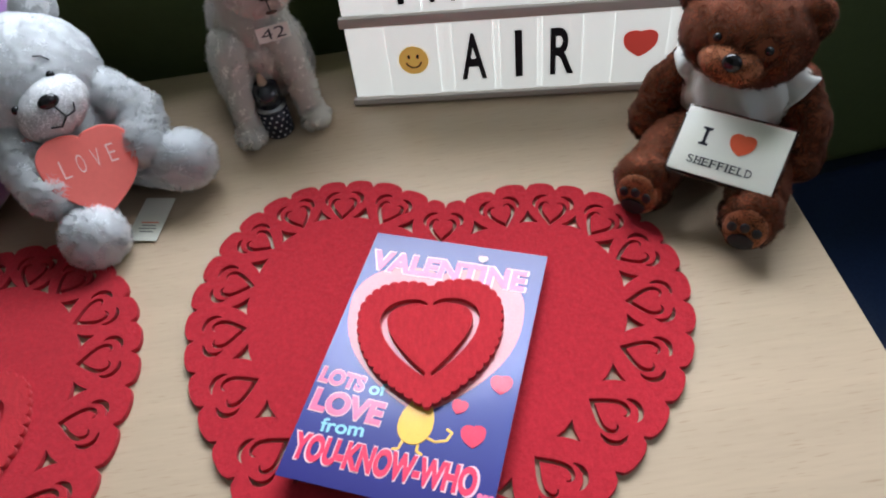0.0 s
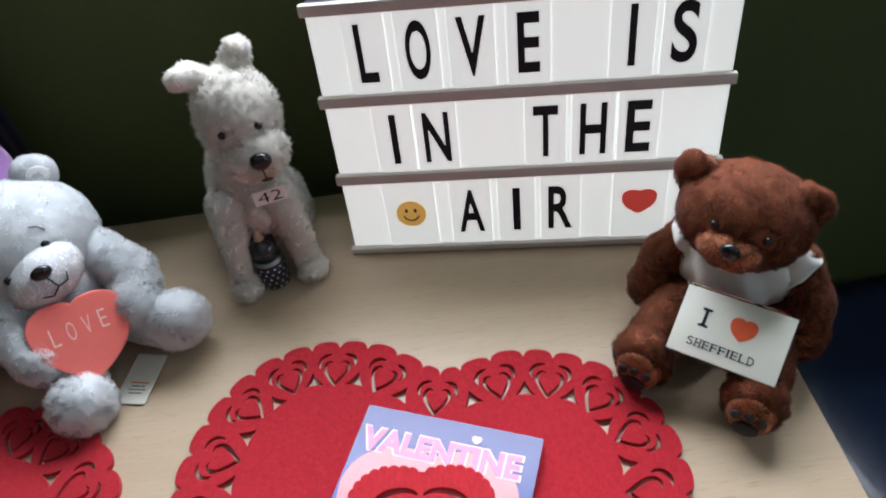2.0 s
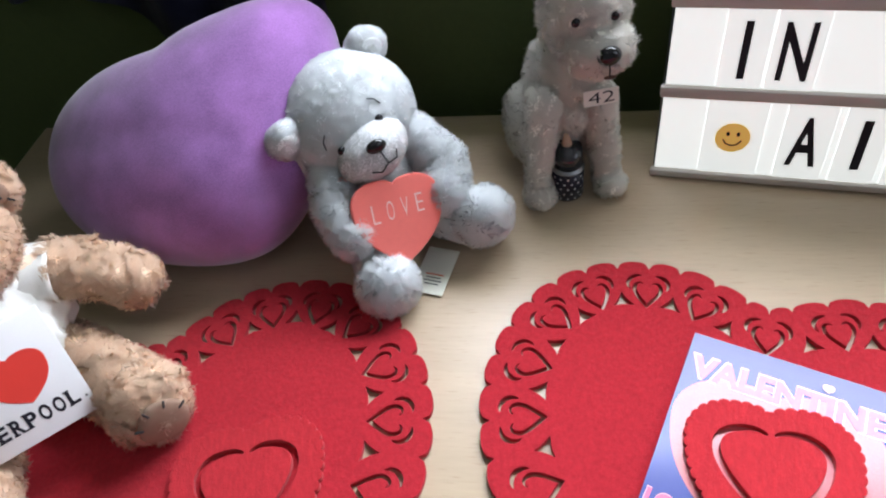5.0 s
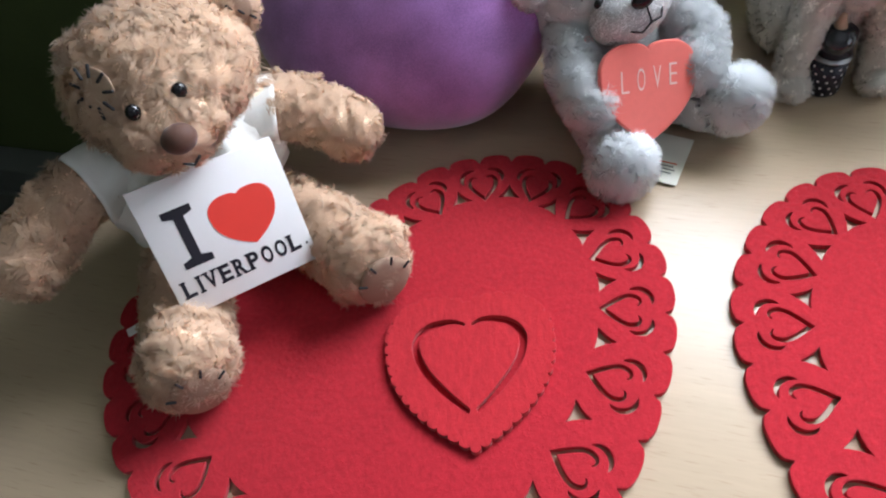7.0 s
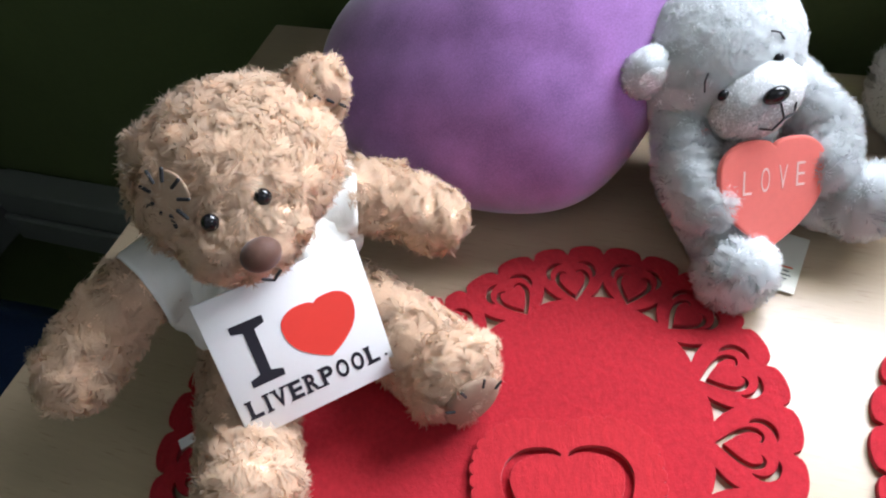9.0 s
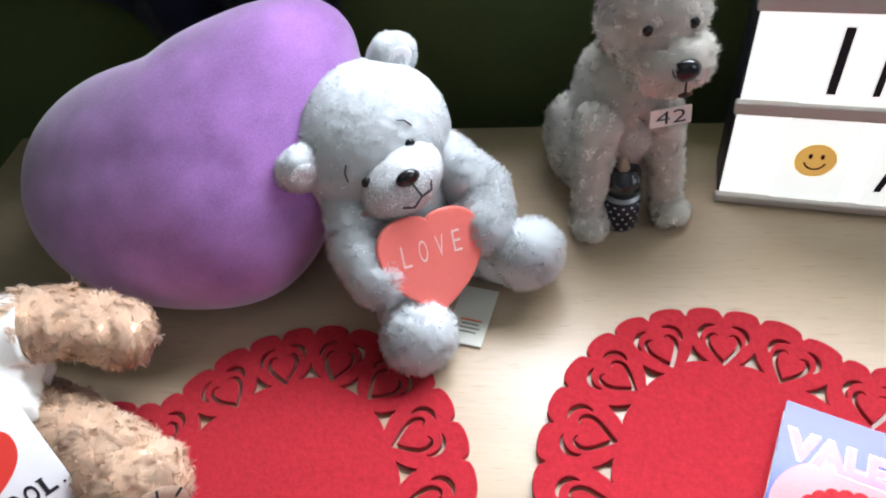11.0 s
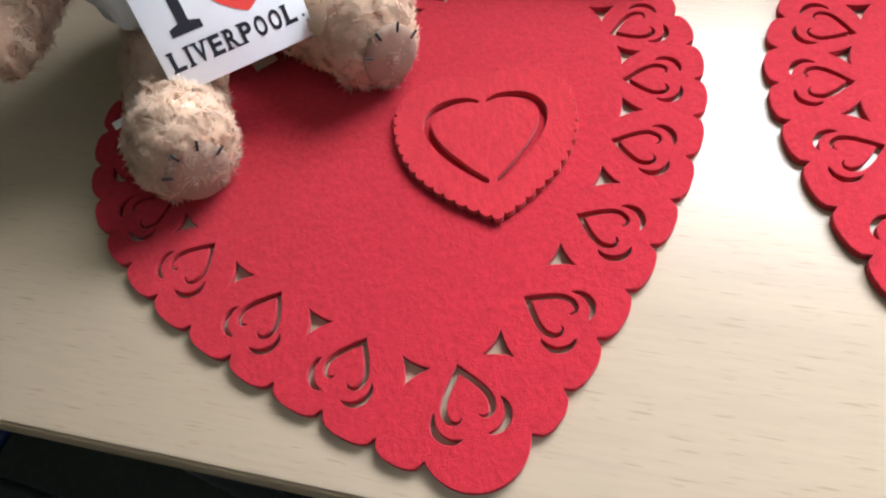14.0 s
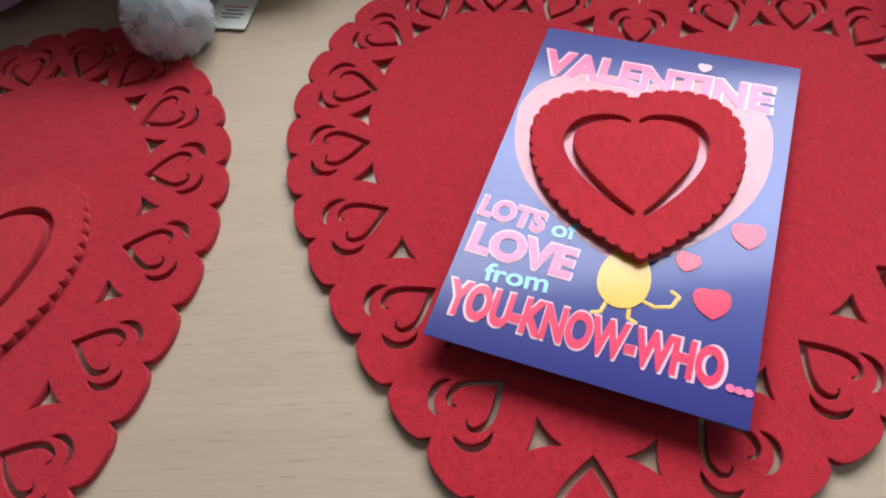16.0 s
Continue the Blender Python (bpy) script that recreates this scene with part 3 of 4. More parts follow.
for x, y, turn, side in ((0.0517, 0.4490, -2.0, "red felt heart place mat with lace edge under the card"), (-0.3470, 0.3300, 36.2, "red felt heart place mat with lace edge under the bear")):
    ob = part("place_mat", mat_mesh, M_FELT, smooth=False)
    ob.matrix_basis = pose(x, y, 0.0003, 0, 0, turn) @ Matrix.Diagonal((0.962, 0.980, 1, 1) if x > 0 else (0.977, 0.988, 1, 1))
    tagged(ob, side, "place mat", "place mats")


def felt_coaster():
    """A small scalloped felt heart with a slot on each side that follows its edge."""
    h = 0.0865
    half, _ = resample([(x * h * 0.955, y * h) for x, y in heart_half()], 22 * 8 + 1)
    tang = np.gradient(half, axis=0)
    tang /= np.linalg.norm(tang, axis=1)[:, None]
    out = np.c_[-tang[:, 1], tang[:, 0]]
    pts = []
    for i, (p, n) in enumerate(zip(half, out)):
        u = (i / 8 + 0.5) % 1.0
        pts.append(tuple(p + n * (0.0022 * math.sqrt(max(0.0, 1 - 0.97 * (2 * u - 1) ** 2)) - 0.0004)))
    pts[0], pts[-1] = (0.0, pts[0][1]), (0.0, pts[-1][1])
    loops = [pts + [(-x, y) for x, y in pts[-2:0:-1]]]
    lobe = bez((0, 0), (0.02, 0.10), (0.13, 0.15), (0.27, 0.14), 20) + bez((0.27, 0.14), (0.46, 0.13), (0.60, 0.0), (0.59, -0.18), 20) + bez((0.59, -0.18), (0.57, -0.45), (0.34, -0.74), (0, -1), 40) + [(0, -1)]
    ring, _ = resample([(x * h * 0.635, y * h * 0.61 - h * 0.185) for x, y in lobe], 60)
    rt = np.gradient(ring, axis=0)
    rt /= np.linalg.norm(rt, axis=1)[:, None]
    rn = np.c_[-rt[:, 1], rt[:, 0]]
    a, b = [], []
    for i in range(2, 58):
        w = 0.0044 * min(1.0, 0.30 + 0.055 * i) * min(1.0, 0.6 + (57 - i) * 0.03)
        a.append(tuple(ring[i]))
        b.append(tuple(ring[i] - rn[i] * w))
    slot = [(max(x, 0.0016), y) for x, y in a + b[::-1]]
    loops += [slot, [(-x, y) for x, y in slot]]
    return sheet("felt_coaster", loops, 0.0042, 0.0004)


coaster = felt_coaster()
CARD = Matrix.Translation((0.0502, 0.3180, 0.0140)) @ Matrix.Rotation(radians(-10.1), 4, "Z") @ Matrix.Rotation(radians(-1.3), 4, "X")
ob = part("felt_coaster", coaster, M_FELT2, smooth=False)
ob.matrix_basis = pose(-0.2518, 0.2826, 0.0047, 0, 0, 27.7)
tagged(ob, "small red felt heart coaster on the place mat", "coaster", "felt coasters")
ob = part("felt_coaster", coaster, M_FELT2, smooth=False)
ob.matrix_basis = CARD @ Matrix.Translation((-0.0085, 0.0462, 0.0010)) @ Matrix.Rotation(radians(14.0), 4, "Z") @ Matrix.Scale(0.96, 4)
tagged(ob, "small red felt heart coaster on the greeting card", "coaster", "felt coasters")


# ---- greeting card ----
def card_blue():
    """Printed sky that runs from pale blue at the head to violet blue at the foot."""
    m = material("blue_sky_print", (0.10, 0.11, 0.42), 0.5, var=0.05, scale=60, fine=500, bump=0.12, dist=0.0003, coat=0.6, spec=0.1)
    t = m.node_tree
    b = t.nodes["Principled BSDF"]
    b.inputs["Coat Roughness"].default_value = 0.13
    t.links.new(b.inputs["Normal"].links[0].from_socket, b.inputs["Coat Normal"])
    tc = t.nodes.new("ShaderNodeTexCoord")
    sep = t.nodes.new("ShaderNodeSeparateXYZ")
    t.links.new(tc.outputs["Object"], sep.inputs[0])
    r = t.nodes.new("ShaderNodeMapRange")
    r.inputs["From Min"].default_value, r.inputs["From Max"].default_value = -0.09, 0.09
    t.links.new(sep.outputs["Y"], r.inputs["Value"])
    ramp = t.nodes.new("ShaderNodeValToRGB")
    e = ramp.color_ramp.elements
    e[0].color, e[1].color = (0.026, 0.024, 0.15, 1), (0.04, 0.05, 0.19, 1)
    mid = e.new(0.55)
    mid.color = (0.085, 0.11, 0.33, 1)
    t.links.new(r.outputs["Result"], ramp.inputs["Fac"])
    t.links.new(ramp.outputs["Color"], b.inputs["Base Color"])
    return m


def greeting_card():
    c = thing("greeting_card", CARD, "blue folded valentine card with pink lettering on a mat", "greeting card")
    w, h = 0.1205, 0.180
    part("front_leaf", box_bm(w, h, 0.0006, (0, 0, 0), 0.0001, 1), card_blue(), c)
    back = part("back_leaf", box_bm(w - 0.004, h - 0.016, 0.0006, (0, 0, 0), 0.0001, 1), M_CARDIN, c, "plain pale inner leaf")
    back.matrix_basis = Matrix.Translation((-0.0015, 0.005, -0.0082)) @ Matrix.Rotation(radians(1.3), 4, "X")
    up = 0.0004
    balloon = sheet("balloon", [heart_outline(0.100, 60)], 0.0002)
    part("balloon", balloon, M_BALLOON, c, "pale pink printed heart balloon", Matrix.Translation((-0.006, 0.060, up - 0.00015)) @ Matrix.Rotation(radians(8), 4, "Z"), False)

    def words(text, x, y, wd, ht, mat, turn=0, bold=0.02, under=None, z=0.00015):
        part("lettering", lettering(text, wd, ht, bold=bold), mat, c, m=Matrix.Translation((x, y, up + z)) @ Matrix.Rotation(radians(turn), 4, "Z"), smooth=False)
        if under:
            part("lettering", lettering(text, wd * 1.025, ht * 1.10, bold=bold + 0.012), under, c, m=Matrix.Translation((x, y, up + z - 0.00015)) @ Matrix.Rotation(radians(turn), 4, "Z"), smooth=False)

    words("VALENTINE", -0.003, 0.0660, 0.106, 0.0165, M_PINK, 0, 0.05, M_PALEP)
    part("small_heart", sheet("small_heart", [heart_outline(0.0052, 20, 1.1)], 0.0002), M_PALEP, c, m=Matrix.Translation((0.0185, 0.0815, up + 0.0004)), smooth=False)
    words("LOTS", -0.0435, -0.0262, 0.029, 0.0105, M_PINK, -4, 0.05, M_PALEP)
    words("of", -0.0205, -0.0280, 0.0105, 0.0085, M_CYAN, 4)
    words("LOVE", -0.0345, -0.0425, 0.044, 0.0145, M_PINK, -2, 0.05, M_PALEP)
    words("from", -0.0330, -0.0555, 0.026, 0.0085, M_CYAN, 4)
    words("YOU-KNOW-WHO", -0.0040, -0.0705, 0.106, 0.0160, M_PINKRED, 0.5, 0.05, M_PALEP)
    for i in range(3):
        part("print_dot", sheet("dot", [[(0.0016 * math.cos(a * 0.5236), 0.0016 * math.sin(a * 0.5236)) for a in range(12)]], 0.0002), M_PINK, c, m=Matrix.Translation((0.0520 + i * 0.0031, -0.0765, up + 0.0002)), smooth=False)
    for x, y, s, turn in ((0.049, -0.0105, 0.0115, 8), (0.0297, -0.0292, 0.0085, -8), (0.0400, -0.0450, 0.0125, 10)):
        part("small_heart", sheet("small_heart", [heart_outline(s, 24)], 0.0002), M_PINKRED, c, m=Matrix.Translation((x, y + s * 0.45, up + 0.0002)) @ Matrix.Rotation(radians(turn), 4, "Z"), smooth=False)
    # yellow printed figure under the balloon, as plain shapes
    body = [(0.0085 * math.cos(a) * (1 + 0.18 * (1 - math.sin(a))), 0.0145 * math.sin(a)) for a in [2 * math.pi * k / 40 for k in range(40)]]
    part("yellow_shape", sheet("yellow_shape", [body], 0.0002), M_CATY, c, m=Matrix.Translation((0.0075, -0.0425, up + 0.0002)), smooth=False)
    for pts in ([(0.015, -0.051), (0.021, -0.0525), (0.027, -0.0505), (0.0290, -0.0455), (0.0260, -0.044)], [(0.003, -0.056), (0.002, -0.0605), (-0.001, -0.0615)], [(0.012, -0.056), (0.0125, -0.0600), (0.0155, -0.0612)]):
        part("yellow_line", limb([(x, y, up + 0.0002) for x, y in pts], [0.0009] * len(pts), 8, 3), M_CATY, c, m=Matrix.Diagonal((1, 1, 0.35, 1)))


greeting_card()


# ---- light box ----
LBX = Matrix.Translation((-0.0381, 0.5741, 0.0005)) @ Matrix.Rotation(radians(2.7), 4, "Z") @ Matrix.Rotation(radians(-8.0), 4, "X")


def light_box():
    W, H, D = 0.2976, 0.2135, 0.042
    b = thing("light_box", LBX, "white light box sign with three rows of black letters", "light box")
    part("case", box_bm(W - 0.004, D - 0.004, H - 0.002, (W / 2, D / 2 + 0.003, H / 2), 0.002), M_CASE, b, "dark navy plastic case")
    rails = (0.0, 0.0694, 0.1366, 0.2048)
    for i, z in enumerate(rails):
        h = (0.0055, 0.0085, 0.0085, 0.0085)[i]
        part("rail", box_bm(W, 0.007, h, (W / 2, -0.0005, z + h / 2), 0.0012), M_RAIL, b)
    tops = [r + (0.0055, 0.0085, 0.0085)[i] for i, r in enumerate(rails[:3])]
    front = Matrix.Rotation(radians(90), 4, "X")
    for i in range(3):
        z0, z1 = tops[i], rails[i + 1]
        part("panel", box_bm(W - 0.006, 0.002, z1 - z0 - 0.0006, (W / 2, 0.002, (z0 + z1) / 2), 0.0003, 1), M_PANEL, b)
    rows = ((0.1755, 0.0430, ((0.0415, "L", 0.0138), (0.0783, "O", 0.0178), (0.1160, "V", 0.0205), (0.1552, "E", 0.0155), (0.2250, "I", 0.0050), (0.2594, "S", 0.0170))),
            (0.1065, 0.0423, ((0.0520, "I", 0.0052), (0.0845, "N", 0.0200), (0.1662, "T", 0.0185), (0.2010, "H", 0.0195), (0.2338, "E", 0.0180))),
            (0.0375, 0.0410, ((0.1056, "A", 0.0210), (0.1425, "I", 0.0062), (0.1775, "R", 0.0195))))
    for r, (zl, hl, row) in enumerate(rows):
        k = 2 - r
        zc = (tops[k] + rails[k + 1]) / 2
        for x, ch, wd in row:
            tw = max(0.030, wd + 0.012)
            tile = part("letter_tile", box_bm(tw, 0.0008, rails[k + 1] - tops[k] - 0.001, (0, 0, 0), 0.0002, 1), M_TILE, b, "clear letter tile", Matrix.Translation((x, 0.0004, zc)))
            part("letter", lettering(ch, wd, hl, 0.0002, 0.022 if ch != "I" else 0.0), M_INK, tile, "black printed letter", Matrix.Translation((0, -0.0006, zl - zc)) @ front, False)
    k = 0
    zc = (tops[0] + rails[1]) / 2
    for x, kind in ((0.056, "face"), (0.239, "heart")):
        tile = part("letter_tile", box_bm(0.042, 0.0008, rails[1] - tops[0] - 0.001, (0, 0, 0), 0.0002, 1), M_TILE, b, "clear symbol tile", Matrix.Translation((x, 0.0004, zc)))
        if kind == "heart":
            part("printed_heart", sheet("printed_heart", [heart_outline(0.0215, 40, 1.13)], 0.0002), M_LITRED, tile, "red printed heart", Matrix.Translation((0, -0.0006, 0.0125)) @ front, False)
        else:
            disc = lambda r, sx=1.0: [(r * sx * math.cos(2 * math.pi * q / 40), r * math.sin(2 * math.pi * q / 40)) for q in range(40)]
            part("printed_disc", sheet("printed_disc", [disc(0.0125)], 0.0002), M_LITYEL, tile, "yellow printed smiling face", Matrix.Translation((0, -0.0006, 0.0)) @ front, False)
            for sx in (-1, 1):
                part("printed_dot", sheet("printed_dot", [disc(0.0019, 0.65)], 0.0002), M_INK, tile, "", Matrix.Translation((sx * 0.0036, -0.0009, 0.0032)) @ front, False)
            part("printed_curve", limb([(0.0065 * math.cos(a), 0.0065 * math.sin(a), 0) for a in [radians(200 + 14 * q) for q in range(11)]], [0.0007] * 11, 6, 1), M_INK, tile, "", Matrix.Translation((0, -0.0009, 0.0)) @ front @ Matrix.Diagonal((1, 1, 0.2, 1)))
    part("rear_foot", limb([(W * 0.5, D + 0.004, H * 0.75), (W * 0.5, D + 0.030, 0.010)], [0.005, 0.005], 10), M_WHITEP, b)


light_box()


# ---- cushion ----
def cushion():
    half = bez((0, 0), (0.01, 0.045), (0.045, 0.058), (0.075, 0.056), 30) + bez((0.075, 0.056), (0.125, 0.053), (0.150, 0.005), (0.140, -0.045), 30) + bez((0.140, -0.045), (0.125, -0.105), (0.07, -0.150), (0, -0.185), 40) + [(0, -0.185)]
    half, _ = resample(half, 70)
    out = np.array([tuple(p) for p in half] + [(-x, y) for x, y in half[-2:0:-1]]) + (0, 0.060)
    out[:, 1] = np.where((out[:, 0] > 0) & (out[:, 1] > 0), out[:, 1] * (1 - 0.36 * np.minimum(1, out[:, 0] / 0.06)), out[:, 1])
    out[:, 0] += np.where(out[:, 1] > -0.03, 0.030 * np.exp(-(out[:, 0] / 0.055) ** 2) * np.clip((out[:, 1] + 0.03) / 0.05, 0, 1), 0)
    out[:, 0] += np.where(out[:, 0] > 0.06, (out[:, 0] - 0.06) * 0.10, 0)
    for _ in range(26):
        out = (np.roll(out, 1, 0) + np.roll(out, -1, 0)) / 2
    n, rings = len(out), 16
    away = np.hypot(out[:, 0], out[:, 1])
    core = out / away[:, None] * away.mean()
    bm = bmesh.new()
    layers = []
    for side in (1, -1):
        prev = None
        for k in range(rings + 1):
            r = math.sin(k / rings * math.pi / 2)
            if k == rings and side == -1:
                loop = layers[0]
            else:
                t = 0.072 * side * math.sqrt(max(0.0, 1 - r ** 2.4))
                mixed = core * (1 - r) + out * r
                loop = [bm.verts.new((x * max(r, 0.001), y * max(r, 0.001), t + 0.0016 * math.sin(70 * x * r + 40 * y * r) * math.sin(55 * y * r + 1) * (1 - r * r))) for x, y in mixed]
            if prev:
                for i in range(n):
                    q = (prev[i], prev[(i + 1) % n], loop[(i + 1) % n], loop[i])
                    bm.faces.new(q if side == 1 else q[::-1])
            elif side == 1 or side == -1:
                bm.faces.new(loop if side == -1 else loop)
            prev = loop
        if side == 1:
            layers.append(prev)
    for _ in range(6):
        bmesh.ops.smooth_vert(bm, verts=bm.verts[:], factor=0.5, use_axis_x=True, use_axis_y=True, use_axis_z=True)
    bmesh.ops.recalc_face_normals(bm, faces=bm.faces[:])
    return bm


ex = Vector((0.877, 0.386, 0.28)).normalized()
ez = ex.cross(Vector((-0.59, 0.47, 0.65))).normalized()
ey = ez.cross(ex)
CUSH = Matrix.Translation((-0.362, 0.466, 0.077)) @ Matrix((ex, ey, ez)).transposed().to_4x4() @ Matrix.Rotation(radians(-11), 4, "X") @ Matrix.Rotation(radians(15), 4, "Z") @ Matrix.Diagonal((0.93, 0.87, 0.92, 1))
cu = part("cushion", cushion(), M_VELVET)
cu.matrix_basis = CUSH
tagged(cu, "soft purple heart shaped velour cushion against the wall", "cushion")


# ---- soft toys ----
def stitch(parent, a, b, r=0.0007, name="stitch", mat=None):
    return part(name, limb([a, b], [r, r], 8, 1), mat or M_BLACKTH, parent)


def curve_line(parent, pts, r=0.0007, name="stitch", mat=None):
    return part(name, limb(pts, [r] * len(pts), 8, 2), mat or M_BLACKTH, parent)


def print_on(parent, m, text, x, y, w, h, mat, bold=0.0):
    return part("lettering", lettering(text, w, h, bold=bold), mat, parent, m=m @ Matrix.Translation((x, y, 0.0009)), smooth=False)


def plaque(name, tl, tr, bl, thick, w=None, h=None):
    """Frame of a small sign from three corners: x along its width, y up, z out of its face, origin in the middle."""
    tl, tr, bl = Vector(tl), Vector(tr), Vector(bl)
    ex = (tr - tl).normalized()
    ez = ex.cross(tl - bl).normalized()
    ey = ez.cross(ex)
    c = (tr + bl) / 2
    return Matrix(((ex.x, ey.x, ez.x, c.x), (ex.y, ey.y, ez.y, c.y), (ex.z, ey.z, ez.z, c.z), (0, 0, 0, 1)))


def slab_i(parent, m, x, y, w, h, mat):
    bar = h * 0.16
    pts = [(-w / 2, -h / 2), (w / 2, -h / 2), (w / 2, -h / 2 + bar * 0.7), (w * 0.17, -h / 2 + bar), (w * 0.17, h / 2 - bar), (w / 2, h / 2 - bar * 0.7), (w / 2, h / 2), (-w / 2, h / 2), (-w / 2, h / 2 - bar * 0.7), (-w * 0.17, h / 2 - bar), (-w * 0.17, -h / 2 + bar), (-w / 2, -h / 2 + bar * 0.7)]
    return part("lettering", sheet("letter_i", [pts], 0.0002), mat, parent, m=m @ Matrix.Translation((x, y, 0.0009)), smooth=False)


def sleeve(ends, r0, r1, seed, seg=40, rings=10):
    """A short open sleeve with soft folds and a turned hem."""
    a, b = Vector(ends[0]), Vector(ends[1])
    d = (b - a).normalized()
    u = d.cross(Vector((0.3, 0.2, 1))).normalized()
    w = d.cross(u)
    bm = bmesh.new()
    loops = []
    for k in range(rings + 1):
        t = k / rings
        r = r0 + (r1 - r0) * t + (0.0006 if t > 0.85 else 0.0)
        loops.append([])
        for i in range(seg):
            g = 2 * math.pi * i / seg
            rr = r + 0.0013 * math.sin(3 * g + seed + 4 * t) + 0.0008 * math.sin(7 * g + 9 * t + seed)
            loops[-1].append(bm.verts.new(a + (b - a) * t + d * 0.0012 * math.sin(2 * g + seed) * t + (u * math.cos(g) + w * math.sin(g)) * rr))
    for l0, l1 in zip(loops, loops[1:]):
        for i in range(seg):
            bm.faces.new((l0[i], l0[(i + 1) % seg], l1[(i + 1) % seg], l1[i]))
    bmesh.ops.recalc_face_normals(bm, faces=bm.faces[:])
    bmesh.ops.solidify(bm, geom=bm.faces[:], thickness=0.0012)
    return bm


SERIFS = {"L": ((0.14, 1), (0.14, 0)), "I": ((0.5, 1), (0.5, 0)), "V": ((0.1, 1), (0.9, 1)), "E": ((0.14, 1), (0.14, 0)), "R": ((0.14, 1), (0.14, 0), (0.95, 0)), "P": ((0.14, 1), (0.14, 0)), "O": (), "S": (), "H": ((0.12, 1), (0.12, 0), (0.88, 1), (0.88, 0)), "F": ((0.14, 1), (0.14, 0)), "D": ((0.14, 1), (0.14, 0))}


def slab_print(parent, text, x, y, w, h, mat, bold):
    """A word in slab-serif capitals, one mesh a letter."""
    share = [0.55 if ch == "I" else 1.0 for ch in text]
    unit, left = w / sum(share), x - w / 2
    for ch, k in zip(text, share):
        cell, lw = unit * k, unit * (0.22 if ch == "I" else 0.76)
        bm = bmesh.new()
        bm.from_mesh(lettering(ch, lw, h, 0.0002, bold if ch != "I" else 0.0))
        for fx, fy in SERIFS[ch]:
            bmesh.ops.create_cube(bm, size=1.0, matrix=Matrix.Translation(((fx - 0.5) * lw, (fy - 0.5) * h * 0.91, 0.0001)) @ Matrix.Diagonal((unit * 0.40, h * 0.10, 0.0003, 1)))
        part("lettering", bm, mat, parent, m=Matrix.Translation((left + cell / 2, y, 0.0009)), smooth=False)
        left += cell


def beige_bear():
    b = thing("teddy_bear", pose(-0.424, 0.280, 0.0045, 0, 0, 59), "curly beige teddy bear in white T-shirt on a place mat", "teddy bear", "soft toys")
    F = lambda bm, seed, **k: fur(bm, k.pop("length", 0.0080), 0.0010, 3.6, curl=1.25, clump=400.0, seed=seed, lift=0.66, jitter=0.12, skin=-0.02, lump=0.0012, tilt=0.42, **k)
    part("head", F(ellipsoid((0.010, -0.006, 0.1325), (0.0470, 0.0410, 0.0345)), 1, bare=[((0.0115, -0.044, 0.146), 0.0075), ((-0.0115, -0.044, 0.146), 0.0075), ((-0.0205, -0.0285, 0.1520), 0.0095)]), M_FURBEIGE, b)
    part("muzzle", F(ellipsoid((0, -0.038, 0.1255), (0.0280, 0.0205, 0.0195)), 2, length=0.006), M_FURBEIGE, b)
    for sx in (-1, 1):
        part("ear", F(ellipsoid((0.0560, 0.002, 0.1455) if sx > 0 else (-0.0190, 0.010, 0.1440), (0.0120 + 0.003 * sx, 0.009, 0.0150), (0, sx * 35, 0)), 3 + sx, length=0.007), M_FURBEIGE, b)
        part("eye", ellipsoid((sx * 0.0115, -0.0462, 0.1455), (0.0038, 0.0032, 0.0042), u=16, v=10), M_EYE, b)
        part("leg", F(limb([(sx * 0.030, -0.015, 0.024), (sx * 0.053, -0.085, 0.025)], [0.021, 0.0225]), 6 + sx), M_FURBEIGE, b)
        part("foot", F(ellipsoid((sx * 0.056, -0.100, 0.029), (0.0235, 0.0165, 0.0275)), 9 + sx), M_FURBEIGE, b)
        part("paw_pad", ellipsoid((sx * 0.057, -0.1165, 0.026), (0.016, 0.0045, 0.019)), M_SUEDE, b, "brown suede sole")
        for q in range(4):
            a = radians(20 + 45 * q)
            p = Vector((sx * 0.057 + 0.013 * math.cos(a), -0.1205, 0.028 + 0.015 * math.sin(a)))
            stitch(b, p, p + Vector((0.004 * math.cos(a), 0.001, 0.004 * math.sin(a))))
        part("arm", F(limb([(sx * 0.042, 0.0, 0.090), (sx * 0.074, -0.012, 0.081 - 0.007 * sx), (sx * (0.096 - 0.003 * sx), -0.024, 0.066 - 0.011 * sx)], [0.015, 0.0165, 0.0165]), 12 + sx, bare=[((sx * 0.040, 0.0, 0.092), 0.022)]), M_FURBEIGE, b)
        part("sleeve", sleeve([(sx * 0.026, 0.002, 0.088), (sx * 0.056, -0.006, 0.084 - 0.004 * sx)], 0.0185, 0.0205, 4 + sx), M_COTTON, b, "white cotton sleeve")
    part("nose", ellipsoid((0, -0.0645, 0.1350), (0.0086, 0.0068, 0.0074)), M_NOSEB, b, "dark brown nose")
    curve_line(b, [(-0.004, -0.0640, 0.1205), (0, -0.0650, 0.1180), (0.004, -0.0640, 0.1205)])
    part("torso", F(ellipsoid((0, 0.005, 0.052), (0.046, 0.040, 0.052)), 20), M_FURBEIGE, b)
    bm = ellipsoid((0, 0.002, 0.064), (0.0545, 0.0475, 0.047), u=96, v=40)
    for v in bm.verts:
        a = math.atan2(v.co.y, v.co.x)
        v.co += Vector((math.cos(a), math.sin(a), 0)) * (0.0030 * math.sin(a * 10 + v.co.z * 60) + 0.0018 * math.sin(a * 17 - v.co.z * 190) + 0.0008 * math.sin(a * 31 + v.co.z * 420))
